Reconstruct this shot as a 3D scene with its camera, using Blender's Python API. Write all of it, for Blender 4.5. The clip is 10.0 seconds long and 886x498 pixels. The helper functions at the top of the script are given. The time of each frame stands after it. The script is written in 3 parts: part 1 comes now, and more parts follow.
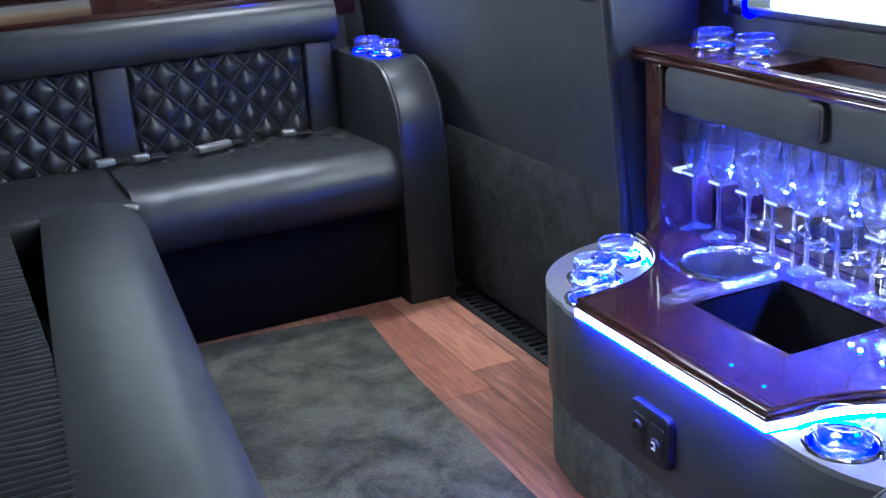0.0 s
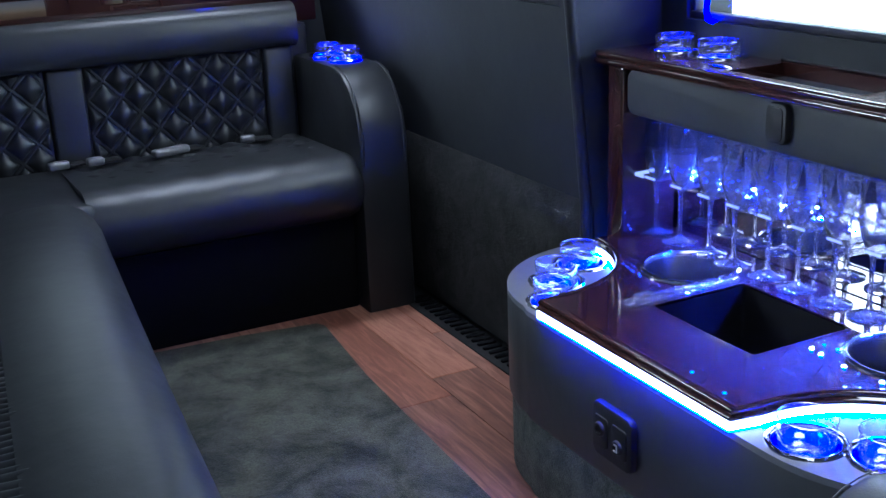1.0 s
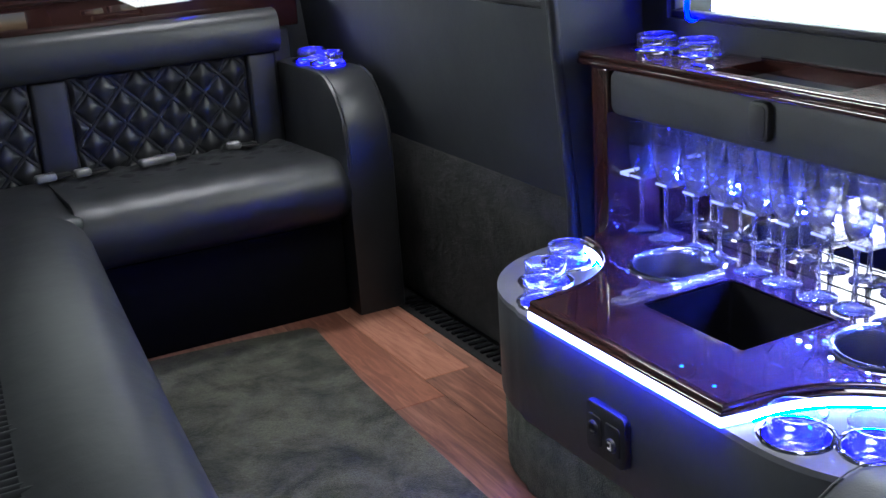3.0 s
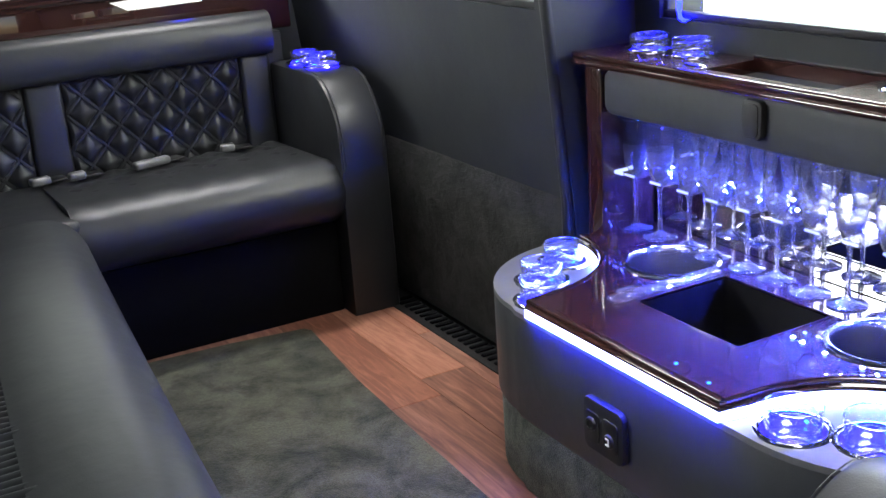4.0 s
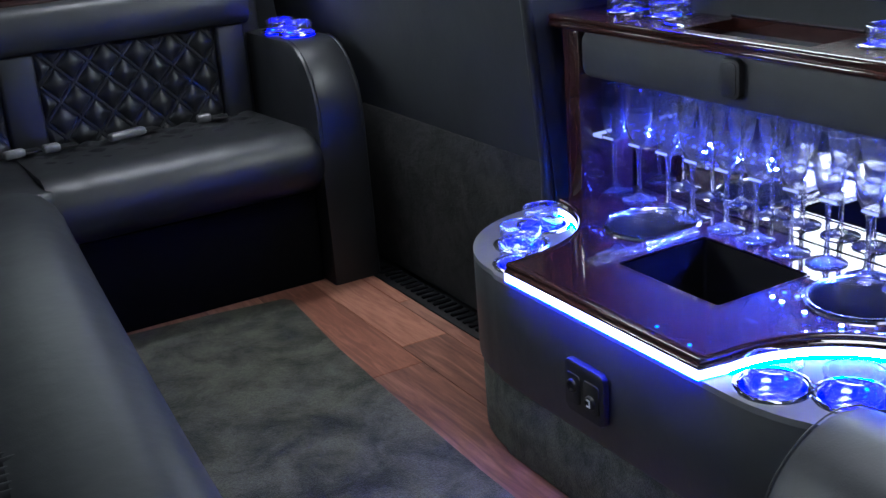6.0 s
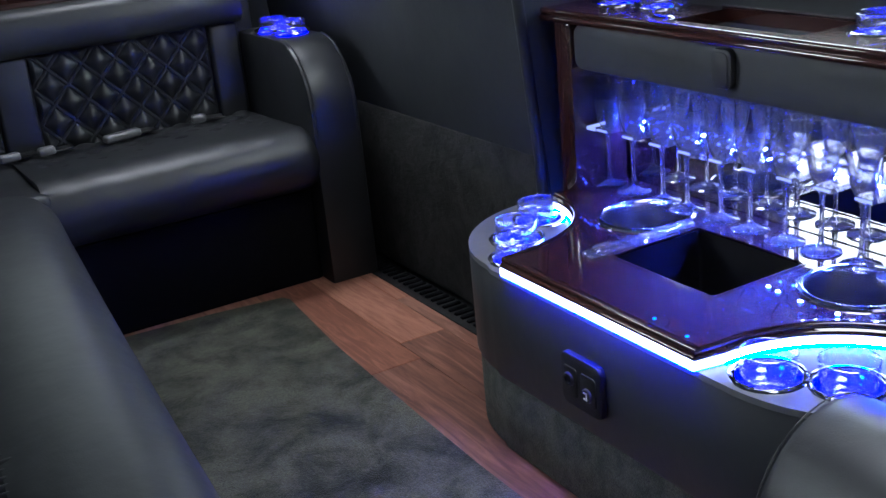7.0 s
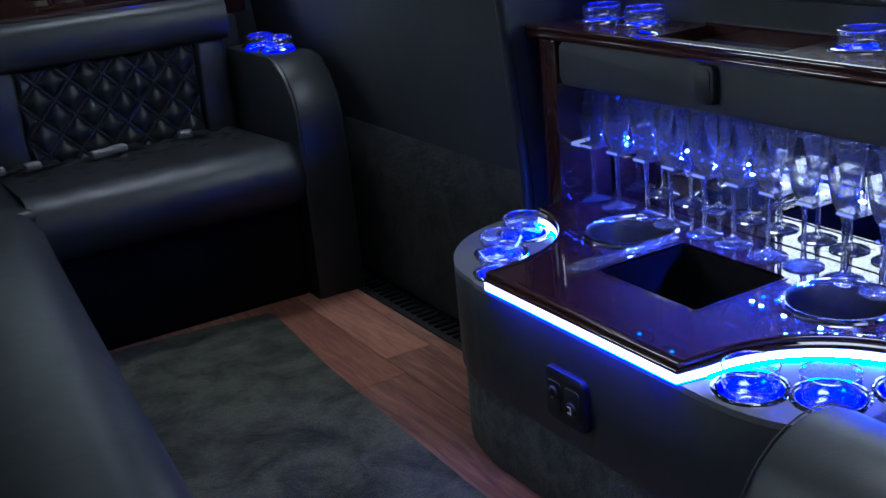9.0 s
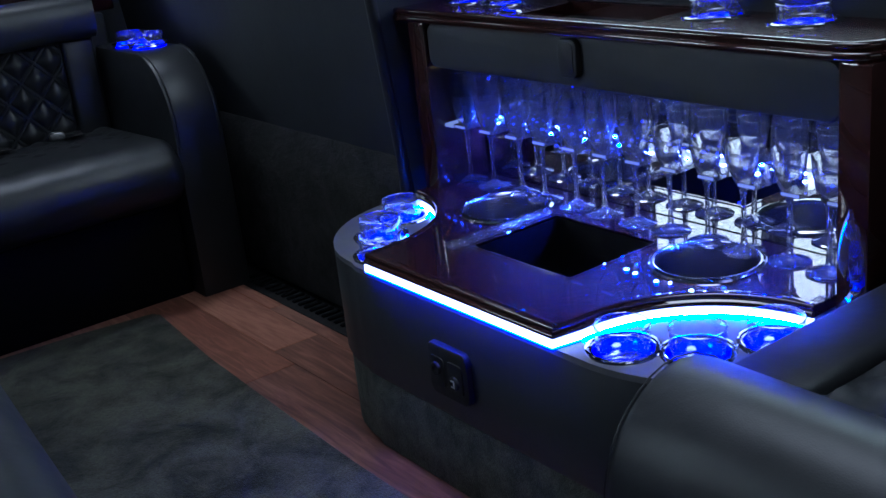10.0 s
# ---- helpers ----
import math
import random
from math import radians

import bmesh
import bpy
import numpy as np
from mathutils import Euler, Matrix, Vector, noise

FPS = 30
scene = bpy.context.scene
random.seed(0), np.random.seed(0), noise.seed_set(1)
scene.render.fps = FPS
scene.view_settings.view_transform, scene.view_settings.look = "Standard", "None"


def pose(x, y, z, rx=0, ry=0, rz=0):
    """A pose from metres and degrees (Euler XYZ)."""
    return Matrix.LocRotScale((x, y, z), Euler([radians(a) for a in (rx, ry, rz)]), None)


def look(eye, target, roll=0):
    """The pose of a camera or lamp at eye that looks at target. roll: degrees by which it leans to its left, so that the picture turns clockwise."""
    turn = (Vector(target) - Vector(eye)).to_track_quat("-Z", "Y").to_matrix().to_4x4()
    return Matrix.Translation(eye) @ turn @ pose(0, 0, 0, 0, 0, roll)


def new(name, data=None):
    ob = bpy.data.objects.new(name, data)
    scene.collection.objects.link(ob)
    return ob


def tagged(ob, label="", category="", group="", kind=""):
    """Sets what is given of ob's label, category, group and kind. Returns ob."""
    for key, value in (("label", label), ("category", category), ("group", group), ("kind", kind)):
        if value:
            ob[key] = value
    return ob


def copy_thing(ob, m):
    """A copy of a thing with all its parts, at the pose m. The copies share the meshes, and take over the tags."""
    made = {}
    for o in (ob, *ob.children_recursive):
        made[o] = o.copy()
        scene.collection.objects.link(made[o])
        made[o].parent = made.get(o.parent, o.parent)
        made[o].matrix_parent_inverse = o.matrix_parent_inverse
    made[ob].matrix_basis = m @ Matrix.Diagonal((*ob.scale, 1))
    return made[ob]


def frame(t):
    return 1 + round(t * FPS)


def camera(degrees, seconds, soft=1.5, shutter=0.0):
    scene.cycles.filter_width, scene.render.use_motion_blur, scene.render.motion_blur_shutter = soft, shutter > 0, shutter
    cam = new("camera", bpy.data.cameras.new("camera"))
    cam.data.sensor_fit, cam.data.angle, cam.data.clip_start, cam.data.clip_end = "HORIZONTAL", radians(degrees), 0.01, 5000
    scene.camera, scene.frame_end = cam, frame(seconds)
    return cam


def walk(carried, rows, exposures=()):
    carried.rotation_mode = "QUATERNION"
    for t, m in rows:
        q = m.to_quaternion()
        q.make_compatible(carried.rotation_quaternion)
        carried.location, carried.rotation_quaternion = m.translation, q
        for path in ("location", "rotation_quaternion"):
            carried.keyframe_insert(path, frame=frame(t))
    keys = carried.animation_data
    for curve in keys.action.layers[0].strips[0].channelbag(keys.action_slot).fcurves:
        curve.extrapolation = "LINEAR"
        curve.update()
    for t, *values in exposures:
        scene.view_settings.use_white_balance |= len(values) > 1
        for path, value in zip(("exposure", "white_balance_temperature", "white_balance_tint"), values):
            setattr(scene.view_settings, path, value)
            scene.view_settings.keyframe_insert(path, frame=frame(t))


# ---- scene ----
cam = camera(43.5, 10.0)
PATH = [
    (0, (0.044, -0.029, 1.245), (0.815, 1.694, 0.583), -3.7),
    (0.5, (0.034, -0.011, 1.22), (0.893, 1.683, 0.593), -3.0),
    (1, (0.042, -0.013, 1.2), (0.888, 1.686, 0.57), -2.5),
    (1.5, (0.035, -0.025, 1.212), (0.908, 1.656, 0.57), -3.8),
    (2, (0.029, -0.019, 1.208), (0.914, 1.659, 0.571), -3.8),
    (2.5, (0.034, -0.02, 1.224), (0.899, 1.664, 0.581), -3.9),
    (4, (0.006, -0.029, 1.227), (0.892, 1.646, 0.588), -4.1),
    (4.5, (0.018, -0.032, 1.215), (0.901, 1.634, 0.547), -5.1),
    (5, (0.014, -0.036, 1.212), (0.907, 1.621, 0.536), -5.0),
    (5.5, (0.008, -0.025, 1.208), (0.914, 1.622, 0.526), -4.3),
    (7, (0.021, -0.034, 1.203), (0.922, 1.613, 0.512), -5.7),
    (7.5, (0.012, -0.029, 1.2), (0.918, 1.619, 0.519), -5.7),
    (8, (0.024, -0.035, 1.206), (0.922, 1.622, 0.537), -6.0),
    (8.5, (0.021, -0.035, 1.199), (0.924, 1.623, 0.538), -5.7),
    (9, (0.024, -0.044, 1.196), (0.95, 1.601, 0.535), -5.4),
    (9.5, (0.035, -0.068, 1.176), (1.035, 1.532, 0.515), -6.6),
    (10, (0.036, -0.084, 1.162), (1.115, 1.457, 0.484), -6.5),
]
EXPOSURES = [(0, 0.55, 5300, 10), (0.6, -0.1, 5000, 10), (2.0, -0.35, 5000, 10), (2.5, -0.35, 5400, 10), (3.8, 0.4, 6300, 10), (4.6, 0.4, 6300, 10), (5.0, -0.1, 5800, 10), (5.5, -0.45, 5600, 10), (7.0, -0.45, 5600, 10), (7.5, -0.6, 5500, 10), (8.0, -1.0, 5300, 9), (9.0, -1.35, 5150, 8), (10.0, -1.6, 5000, 8)]
walk(cam, [(t, look(e, g, r)) for t, e, g, r in PATH], EXPOSURES)

# ---- world and lights ----
world = bpy.data.worlds.new("world")
scene.world = world
world.use_nodes = True
wn = world.node_tree
sky = wn.nodes.new("ShaderNodeTexSky")
sky.sky_type, sky.sun_disc = "NISHITA", False
sky.sun_elevation, sky.sun_rotation = radians(35), radians(200)
wn.links.new(sky.outputs[0], wn.nodes["Background"].inputs[0])
wn.nodes["Background"].inputs[1].default_value = 0.1


def area_lamp(name, eye, target, size_x, size_y, watts, colour, spread=180):
    data = bpy.data.lights.new(name, "AREA")
    data.shape, data.size, data.size_y = "RECTANGLE", size_x, size_y
    data.energy, data.color, data.spread = watts, colour, radians(spread)
    ob = new(name, data)
    ob.matrix_world = look(eye, target)
    return ob


DAY = (1.0, 0.98, 0.93)
area_lamp("daylight_rear_window", (0.72, 3.54, 1.17), (0.72, 1.4, 0.75), 1.0, 0.38, 1.5, DAY)
area_lamp("daylight_door", (0.7, -1.35, 1.3), (0.7, 1.5, 0.5), 1.2, 0.9, 0.4, DAY)
area_lamp("rear_ceiling_lamp", (1.02, 2.98, 1.835), (1.02, 2.98, 0.0), 0.5, 0.26, 7, (1.0, 0.97, 0.94), 110)
area_lamp("daylight_side_window", (1.398, 2.42, 1.05), (0.75, 2.85, 0.45), 0.62, 0.24, 7, (1.0, 1.0, 0.92))
area_lamp("front_ceiling_lamp", (1.05, 0.95, 1.835), (1.05, 0.95, 0.0), 0.45, 1.5, 9, (1.0, 0.97, 0.94), 70)

# ---- materials ----


def material(name):
    m = bpy.data.materials.new(name)
    m.use_nodes = True
    return m, m.node_tree.nodes, m.node_tree.links, m.node_tree.nodes["Principled BSDF"]


def coords(n, l, scale=(1, 1, 1), kind="Object"):
    tc, mp = n.new("ShaderNodeTexCoord"), n.new("ShaderNodeMapping")
    mp.inputs["Scale"].default_value = scale
    l.new(tc.outputs[kind], mp.inputs[0])
    return mp.outputs[0]


def noise_tex(n, l, vec, scale, detail=4, rough=0.55, distort=0.0):
    t = n.new("ShaderNodeTexNoise")
    t.inputs["Scale"].default_value, t.inputs["Detail"].default_value = scale, detail
    t.inputs["Roughness"].default_value, t.inputs["Distortion"].default_value = rough, distort
    l.new(vec, t.inputs["Vector"])
    return t.outputs[0]


def ramp(n, l, fac, stops):
    r = n.new("ShaderNodeValToRGB")
    e = r.color_ramp.elements
    for i, (at, col) in enumerate(stops):
        k = e[i] if i < 2 else e.new(at)
        k.position, k.color = at, (*col, 1)
    l.new(fac, r.inputs[0])
    return r.outputs[0]


def span(n, l, fac, lo, hi):
    r = n.new("ShaderNodeMapRange")
    r.inputs["To Min"].default_value, r.inputs["To Max"].default_value = lo, hi
    l.new(fac, r.inputs[0])
    return r.outputs[0]


def bump(n, l, b, height, strength, distance):
    k = n.new("ShaderNodeBump")
    k.inputs["Strength"].default_value, k.inputs["Distance"].default_value = strength, distance
    l.new(height, k.inputs["Height"])
    l.new(k.outputs[0], b.inputs["Normal"])
    return k


def vinyl(name, dark, light, r_lo, r_hi):
    m, n, l, b = material(name)
    v = coords(n, l)
    l.new(ramp(n, l, noise_tex(n, l, v, 7, 3), [(0.3, dark), (0.75, light)]), b.inputs["Base Color"])
    l.new(span(n, l, noise_tex(n, l, v, 14, 5), r_lo, r_hi), b.inputs["Roughness"])
    grain = n.new("ShaderNodeTexVoronoi")
    grain.inputs["Scale"].default_value = 420
    l.new(v, grain.inputs["Vector"])
    k = bump(n, l, b, grain.outputs["Distance"], 0.18, 0.0006)
    k2 = n.new("ShaderNodeBump")
    k2.inputs["Strength"].default_value, k2.inputs["Distance"].default_value = 0.25, 0.006
    l.new(noise_tex(n, l, v, 11, 3), k2.inputs["Height"])
    l.new(k2.outputs[0], k.inputs["Normal"])
    b.inputs["Specular IOR Level"].default_value = 0.5
    return m


LEATHER = vinyl("black_leather", (0.010, 0.011, 0.0125), (0.018, 0.019, 0.021), 0.36, 0.5)
TRIM_VINYL = vinyl("charcoal_vinyl", (0.017, 0.019, 0.021), (0.027, 0.0295, 0.032), 0.5, 0.68)
BODY_VINYL = vinyl("black_bar_vinyl", (0.016, 0.018, 0.020), (0.024, 0.0265, 0.029), 0.38, 0.5)
TRIM_VINYL.node_tree.nodes["Principled BSDF"].inputs["Specular IOR Level"].default_value = 0.3
WALL_VINYL = vinyl("dark_wall_vinyl", (0.010, 0.0112, 0.0125), (0.016, 0.018, 0.0195), 0.55, 0.7)
WALL_VINYL.node_tree.nodes["Principled BSDF"].inputs["Specular IOR Level"].default_value = 0.22
GREY_VINYL = vinyl("grey_tray_vinyl", (0.08, 0.083, 0.088), (0.115, 0.118, 0.124), 0.35, 0.5)


def carpet(name, dark, light, scale, lumps=0.5):
    m, n, l, b = material(name)
    v = coords(n, l)
    big = noise_tex(n, l, v, scale, 6, 0.66, 0.35)
    fine = noise_tex(n, l, v, 320, 2)
    base = ramp(n, l, big, [(0.38, dark), (0.6, light)])
    tuft = ramp(n, l, fine, [(0.3, (0.55, 0.55, 0.55)), (0.7, (1.3, 1.3, 1.3))])
    mix = n.new("ShaderNodeMix")
    mix.data_type, mix.blend_type = "RGBA", "MULTIPLY"
    mix.inputs["Factor"].default_value = 1.0
    smudge = ramp(n, l, noise_tex(n, l, v, scale * 2.3, 5, 0.7, 1.6), [(0.60, (1.0, 1.0, 1.0)), (0.70, (0.62, 0.62, 0.62))])
    worn = n.new("ShaderNodeMix")
    worn.data_type, worn.blend_type = "RGBA", "MULTIPLY"
    worn.inputs["Factor"].default_value = 1.0
    l.new(base, worn.inputs[6])
    l.new(smudge, worn.inputs[7])
    base = worn.outputs[2]
    l.new(base, mix.inputs[6])
    l.new(tuft, mix.inputs[7])
    l.new(mix.outputs[2], b.inputs["Base Color"])
    b.inputs["Roughness"].default_value = 0.95
    b.inputs["Sheen Weight"].default_value = 0.12
    b.inputs["Specular IOR Level"].default_value = 0.15
    k = bump(n, l, b, fine, 0.7, 0.004)
    k2 = n.new("ShaderNodeBump")
    k2.inputs["Strength"].default_value, k2.inputs["Distance"].default_value = lumps, 0.02
    l.new(big, k2.inputs["Height"])
    l.new(k2.outputs[0], k.inputs["Normal"])
    return m


CARPET = carpet("grey_cut_pile_carpet", (0.024, 0.026, 0.018), (0.108, 0.108, 0.078), 6.5)
WALL_CARPET = carpet("dark_wall_carpet", (0.010, 0.010, 0.0098), (0.022, 0.022, 0.021), 12.0)
WALL_CARPET.node_tree.nodes["Principled BSDF"].inputs["Sheen Weight"].default_value = 0.01
SKIRT_CARPET = carpet("grey_skirt_carpet", (0.045, 0.052, 0.040), (0.10, 0.108, 0.084), 22.0, 0.12)


def wood(name, stops, scale, rough, coat, per_piece):
    m, n, l, b = material(name)
    v = coords(n, l, (1, 1, 1), "Object")
    if per_piece:
        info = n.new("ShaderNodeObjectInfo")
        off = n.new("ShaderNodeVectorMath")
        off.operation = "MULTIPLY_ADD"
        off.inputs[1].default_value = (1, 1, 1)
        grow = n.new("ShaderNodeVectorMath")
        grow.operation = "SCALE"
        grow.inputs["Scale"].default_value = 13.0
        cx = n.new("ShaderNodeCombineXYZ")
        for i in range(3):
            l.new(info.outputs["Random"], cx.inputs[i])
        l.new(cx.outputs[0], grow.inputs[0])
        l.new(v, off.inputs[0])
        l.new(grow.outputs[0], off.inputs[2])
        v = off.outputs[0]
    mp = n.new("ShaderNodeMapping")
    mp.inputs["Scale"].default_value = (scale, scale * 0.09, scale)
    l.new(v, mp.inputs[0])
    a = noise_tex(n, l, mp.outputs[0], 6, 6, 0.6, 1.2)
    if per_piece:
        add = n.new("ShaderNodeMath")
        add.operation = "MULTIPLY_ADD"
        add.inputs[1].default_value, add.inputs[2].default_value = 0.24, -0.1
        l.new(info.outputs["Random"], add.inputs[0])
        s = n.new("ShaderNodeMath")
        l.new(a, s.inputs[0])
        l.new(add.outputs[0], s.inputs[1])
        a = s.outputs[0]
    l.new(ramp(n, l, a, stops), b.inputs["Base Color"])
    b.inputs["Roughness"].default_value = rough
    b.inputs["Specular IOR Level"].default_value = 0.04 if coat > 0.5 else 0.4
    b.inputs["Coat Weight"].default_value = coat
    b.inputs["Coat Roughness"].default_value = 0.015
    b.inputs["Coat IOR"].default_value = 1.75
    bump(n, l, b, a, 0.12 if coat < 0.5 else 0.02, 0.001)
    return m


PLANK = wood("reddish_floor_plank", [(0.32, (0.20, 0.076, 0.047)), (0.52, (0.33, 0.137, 0.086)), (0.70, (0.45, 0.215, 0.14))], 9, 0.42, 0.0, True)
PLANK_DARK = wood("brown_floor_plank", [(0.32, (0.11, 0.046, 0.031)), (0.5, (0.21, 0.092, 0.063)), (0.70, (0.36, 0.18, 0.125))], 7, 0.4, 0.0, True)
MAHOGANY = wood("polished_mahogany", [(0.15, (0.009, 0.0028, 0.0025)), (0.95, (0.032, 0.0085, 0.0058))], 7, 0.5, 1.0, False)


def plain(name, colour, rough, metal=0.0, spec=0.5):
    m, n, l, b = material(name)
    v = coords(n, l)
    l.new(ramp(n, l, noise_tex(n, l, v, 30, 4), [(0.3, tuple(c * (0.96 if metal else 0.85) for c in colour)), (0.7, tuple(min(1, c * (1.03 if metal else 1.1)) for c in colour))]), b.inputs["Base Color"])
    l.new(span(n, l, noise_tex(n, l, v, 60, 4), rough * (0.93 if metal else 0.8), rough * (1.07 if metal else 1.2)), b.inputs["Roughness"])
    b.inputs["Metallic"].default_value = metal
    b.inputs["Specular IOR Level"].default_value = spec
    return m


CHROME = plain("chrome", (0.75, 0.75, 0.77), 0.1, 1.0)
STEEL = plain("brushed_steel", (0.36, 0.36, 0.36), 0.24, 1.0)
MIRROR = plain("mirror", (0.85, 0.87, 0.87), 0.015, 1.0)
BLACK = plain("black_plastic", (0.010, 0.010, 0.011), 0.5, 0.0, 0.35)
RUBBER = plain("black_rubber", (0.007, 0.007, 0.008), 0.6, 0.0, 0.3)
BUCKLE = plain("grey_buckle_plastic", (0.12, 0.12, 0.125), 0.3)
LINER = plain("black_cooler_liner", (0.004, 0.004, 0.005), 0.45, 0.0, 0.2)
HEADLINER = plain("dark_headliner_cloth", (0.07, 0.07, 0.075), 0.9)
NEAR_BLACK = plain("matt_near_black", (0.004, 0.004, 0.005), 0.9, 0.0, 0.1)
WHITE_MARK = plain("white_print", (0.7, 0.7, 0.7), 0.5)


def glass(name, colour, rough=0.0, ior=1.48):
    m, n, l, b = material(name)
    b.inputs["Base Color"].default_value = (*colour, 1)
    b.inputs["Transmission Weight"].default_value = 1.0
    b.inputs["Roughness"].default_value = rough
    b.inputs["IOR"].default_value = ior
    return m


def thin_glass(name, haze, shine):
    """A thin wall of clear glass: see-through, glossier towards its edges, with a faint haze put in as glow."""
    m = bpy.data.materials.new(name)
    m.use_nodes = True
    n, l = m.node_tree.nodes, m.node_tree.links
    n.clear()
    out, mix, clear, gloss = n.new("ShaderNodeOutputMaterial"), n.new("ShaderNodeMixShader"), n.new("ShaderNodeBsdfTransparent"), n.new("ShaderNodeBsdfGlossy")
    clear.inputs[0].default_value = (0.965, 0.97, 0.975, 1)
    gloss.inputs["Roughness"].default_value = 0.05
    w = n.new("ShaderNodeLayerWeight")
    w.inputs[0].default_value = 0.5
    p, q = n.new("ShaderNodeMath"), n.new("ShaderNodeMath")
    p.operation, q.operation = "POWER", "MULTIPLY_ADD"
    p.inputs[1].default_value = 2.6
    q.inputs[1].default_value, q.inputs[2].default_value = 0.7, shine
    l.new(w.outputs["Facing"], p.inputs[0])
    l.new(p.outputs[0], q.inputs[0])
    l.new(q.outputs[0], mix.inputs[0])
    haze_mix, both, spread, thru = n.new("ShaderNodeMixShader"), n.new("ShaderNodeMixShader"), n.new("ShaderNodeBsdfDiffuse"), n.new("ShaderNodeBsdfTranslucent")
    v = coords(n, l)
    haze_noise = noise_tex(n, l, v, 60, 3)
    l.new(span(n, l, haze_noise, haze * 0.5, haze * 1.5), haze_mix.inputs[0])
    both.inputs[0].default_value = 0.5
    l.new(spread.outputs[0], both.inputs[1])
    l.new(thru.outputs[0], both.inputs[2])
    l.new(clear.outputs[0], haze_mix.inputs[1])
    l.new(both.outputs[0], haze_mix.inputs[2])
    l.new(haze_mix.outputs[0], mix.inputs[1])
    l.new(gloss.outputs[0], mix.inputs[2])
    l.new(mix.outputs[0], out.inputs[0])
    return m


def solid_glass(name, haze, colour=(0.97, 0.98, 1.0)):
    """Thick clear glass that bends what lies behind it, with a faint haze put in as glow."""
    m = bpy.data.materials.new(name)
    m.use_nodes = True
    n, l = m.node_tree.nodes, m.node_tree.links
    b = n["Principled BSDF"]
    b.inputs["Base Color"].default_value = (*colour, 1)
    b.inputs["Transmission Weight"].default_value = 1.0
    b.inputs["Roughness"].default_value = 0.0
    b.inputs["IOR"].default_value = 1.5
    haze_mix, both, spread, thru = n.new("ShaderNodeMixShader"), n.new("ShaderNodeMixShader"), n.new("ShaderNodeBsdfDiffuse"), n.new("ShaderNodeBsdfTranslucent")
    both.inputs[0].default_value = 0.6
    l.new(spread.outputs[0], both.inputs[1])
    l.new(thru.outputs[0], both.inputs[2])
    l.new(span(n, l, noise_tex(n, l, coords(n, l), 45, 2), haze * 0.4, haze * 1.6), haze_mix.inputs[0])
    l.new(b.outputs[0], haze_mix.inputs[1])
    l.new(both.outputs[0], haze_mix.inputs[2])
    l.new(haze_mix.outputs[0], n["Material Output"].inputs[0])
    return m


THIN_GLASS = thin_glass("thin_clear_glass", 0.018, 0.07)
# More haze in the lower bowl puts the blue glow there.
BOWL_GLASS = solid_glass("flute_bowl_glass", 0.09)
STEM_GLASS = solid_glass("flute_stem_glass", 0.03)
FOOT_GLASS = solid_glass("flute_foot_glass", 0.05)
TUMBLER_GLASS = thin_glass("tumbler_glass", 0.016, 0.07)
TUMBLER_BASE = solid_glass("tumbler_base_glass", 0.01)
RACK_ACRYLIC = thin_glass("hazy_rack_acrylic", 0.09, 0.12)
# Strong haze stands in for highlights along the glass rims.
RIM_GLASS = thin_glass("bright_glass_rim", 0.25, 0.55)
TINTED_GLASS = glass("tinted_window_glass", (0.05, 0.065, 0.075), 0.0, 1.1)
SMOKED_GLASS = glass("light_smoked_window_glass", (0.62, 0.64, 0.62), 0.0, 1.1)
WINDOW_GLASS = glass("window_glass", (0.9, 0.95, 0.92), 0.0, 1.1)


def glow(name, colour, strength):
    m = bpy.data.materials.new(name)
    m.use_nodes = True
    n = m.node_tree.nodes
    n.clear()
    e, o = n.new("ShaderNodeEmission"), n.new("ShaderNodeOutputMaterial")
    e.inputs[0].default_value, e.inputs[1].default_value = (*colour, 1), strength
    m.node_tree.links.new(e.outputs[0], o.inputs[0])
    return m


LED = glow("blue_led_diffuser", (0.36, 0.42, 1.0), 26)
CURVE_CAST = glow("cyan_cast_glow", (0.004, 0.055, 1.0), 3300)
FRONT_CAST = glow("blue_cast_glow", (0.010, 0.016, 1.0), 330)
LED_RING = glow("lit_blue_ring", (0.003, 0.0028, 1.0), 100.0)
RACK_EDGE = glow("rack_edge_glow", (0.42, 0.5, 1.0), 1.5)
LED_SOFT = glow("blue_rack_led", (0.04, 0.07, 1.0), 16000)
LED_DOT = glow("blue_led", (0.02, 0.25, 1.0), 60.0)
MIRROR_DOT = glow("mirror_dot_glow", (0.03, 0.03, 1.0), 12.0)
LED_CORE = glow("white_blue_led", (0.6, 0.72, 1.0), 220)
LED_DISC = glow("lit_blue_acrylic", (0.008, 0.0045, 1.0), 21)
DIFFUSER = glow("lit_diffuser", (1.0, 0.97, 0.94), 3.0)
OUTSIDE_REAR = glow("dim_outdoors", (0.95, 1.0, 0.95), 2.2)
OUTSIDE = glow("bright_outdoors", (0.95, 1.0, 0.93), 22.0)
OUTSIDE_WEST = glow("shaded_outdoors", (0.95, 1.0, 0.97), 3.0)
WEST_PANEL = glow("glowing_west_panel", (1.0, 0.99, 0.95), 62.0)

# ---- mesh helpers ----


def part(name, bm, mat, parent=None, label="", smooth=40):
    me = bpy.data.meshes.new(name)
    bmesh.ops.recalc_face_normals(bm, faces=bm.faces)
    bm.to_mesh(me)
    bm.free()
    me.materials.append(mat)
    me.shade_smooth()
    me.set_sharp_from_angle(angle=radians(smooth))
    ob = new(name, me)
    if parent:
        ob.parent = parent
    if label:
        ob["label"] = label
    return ob


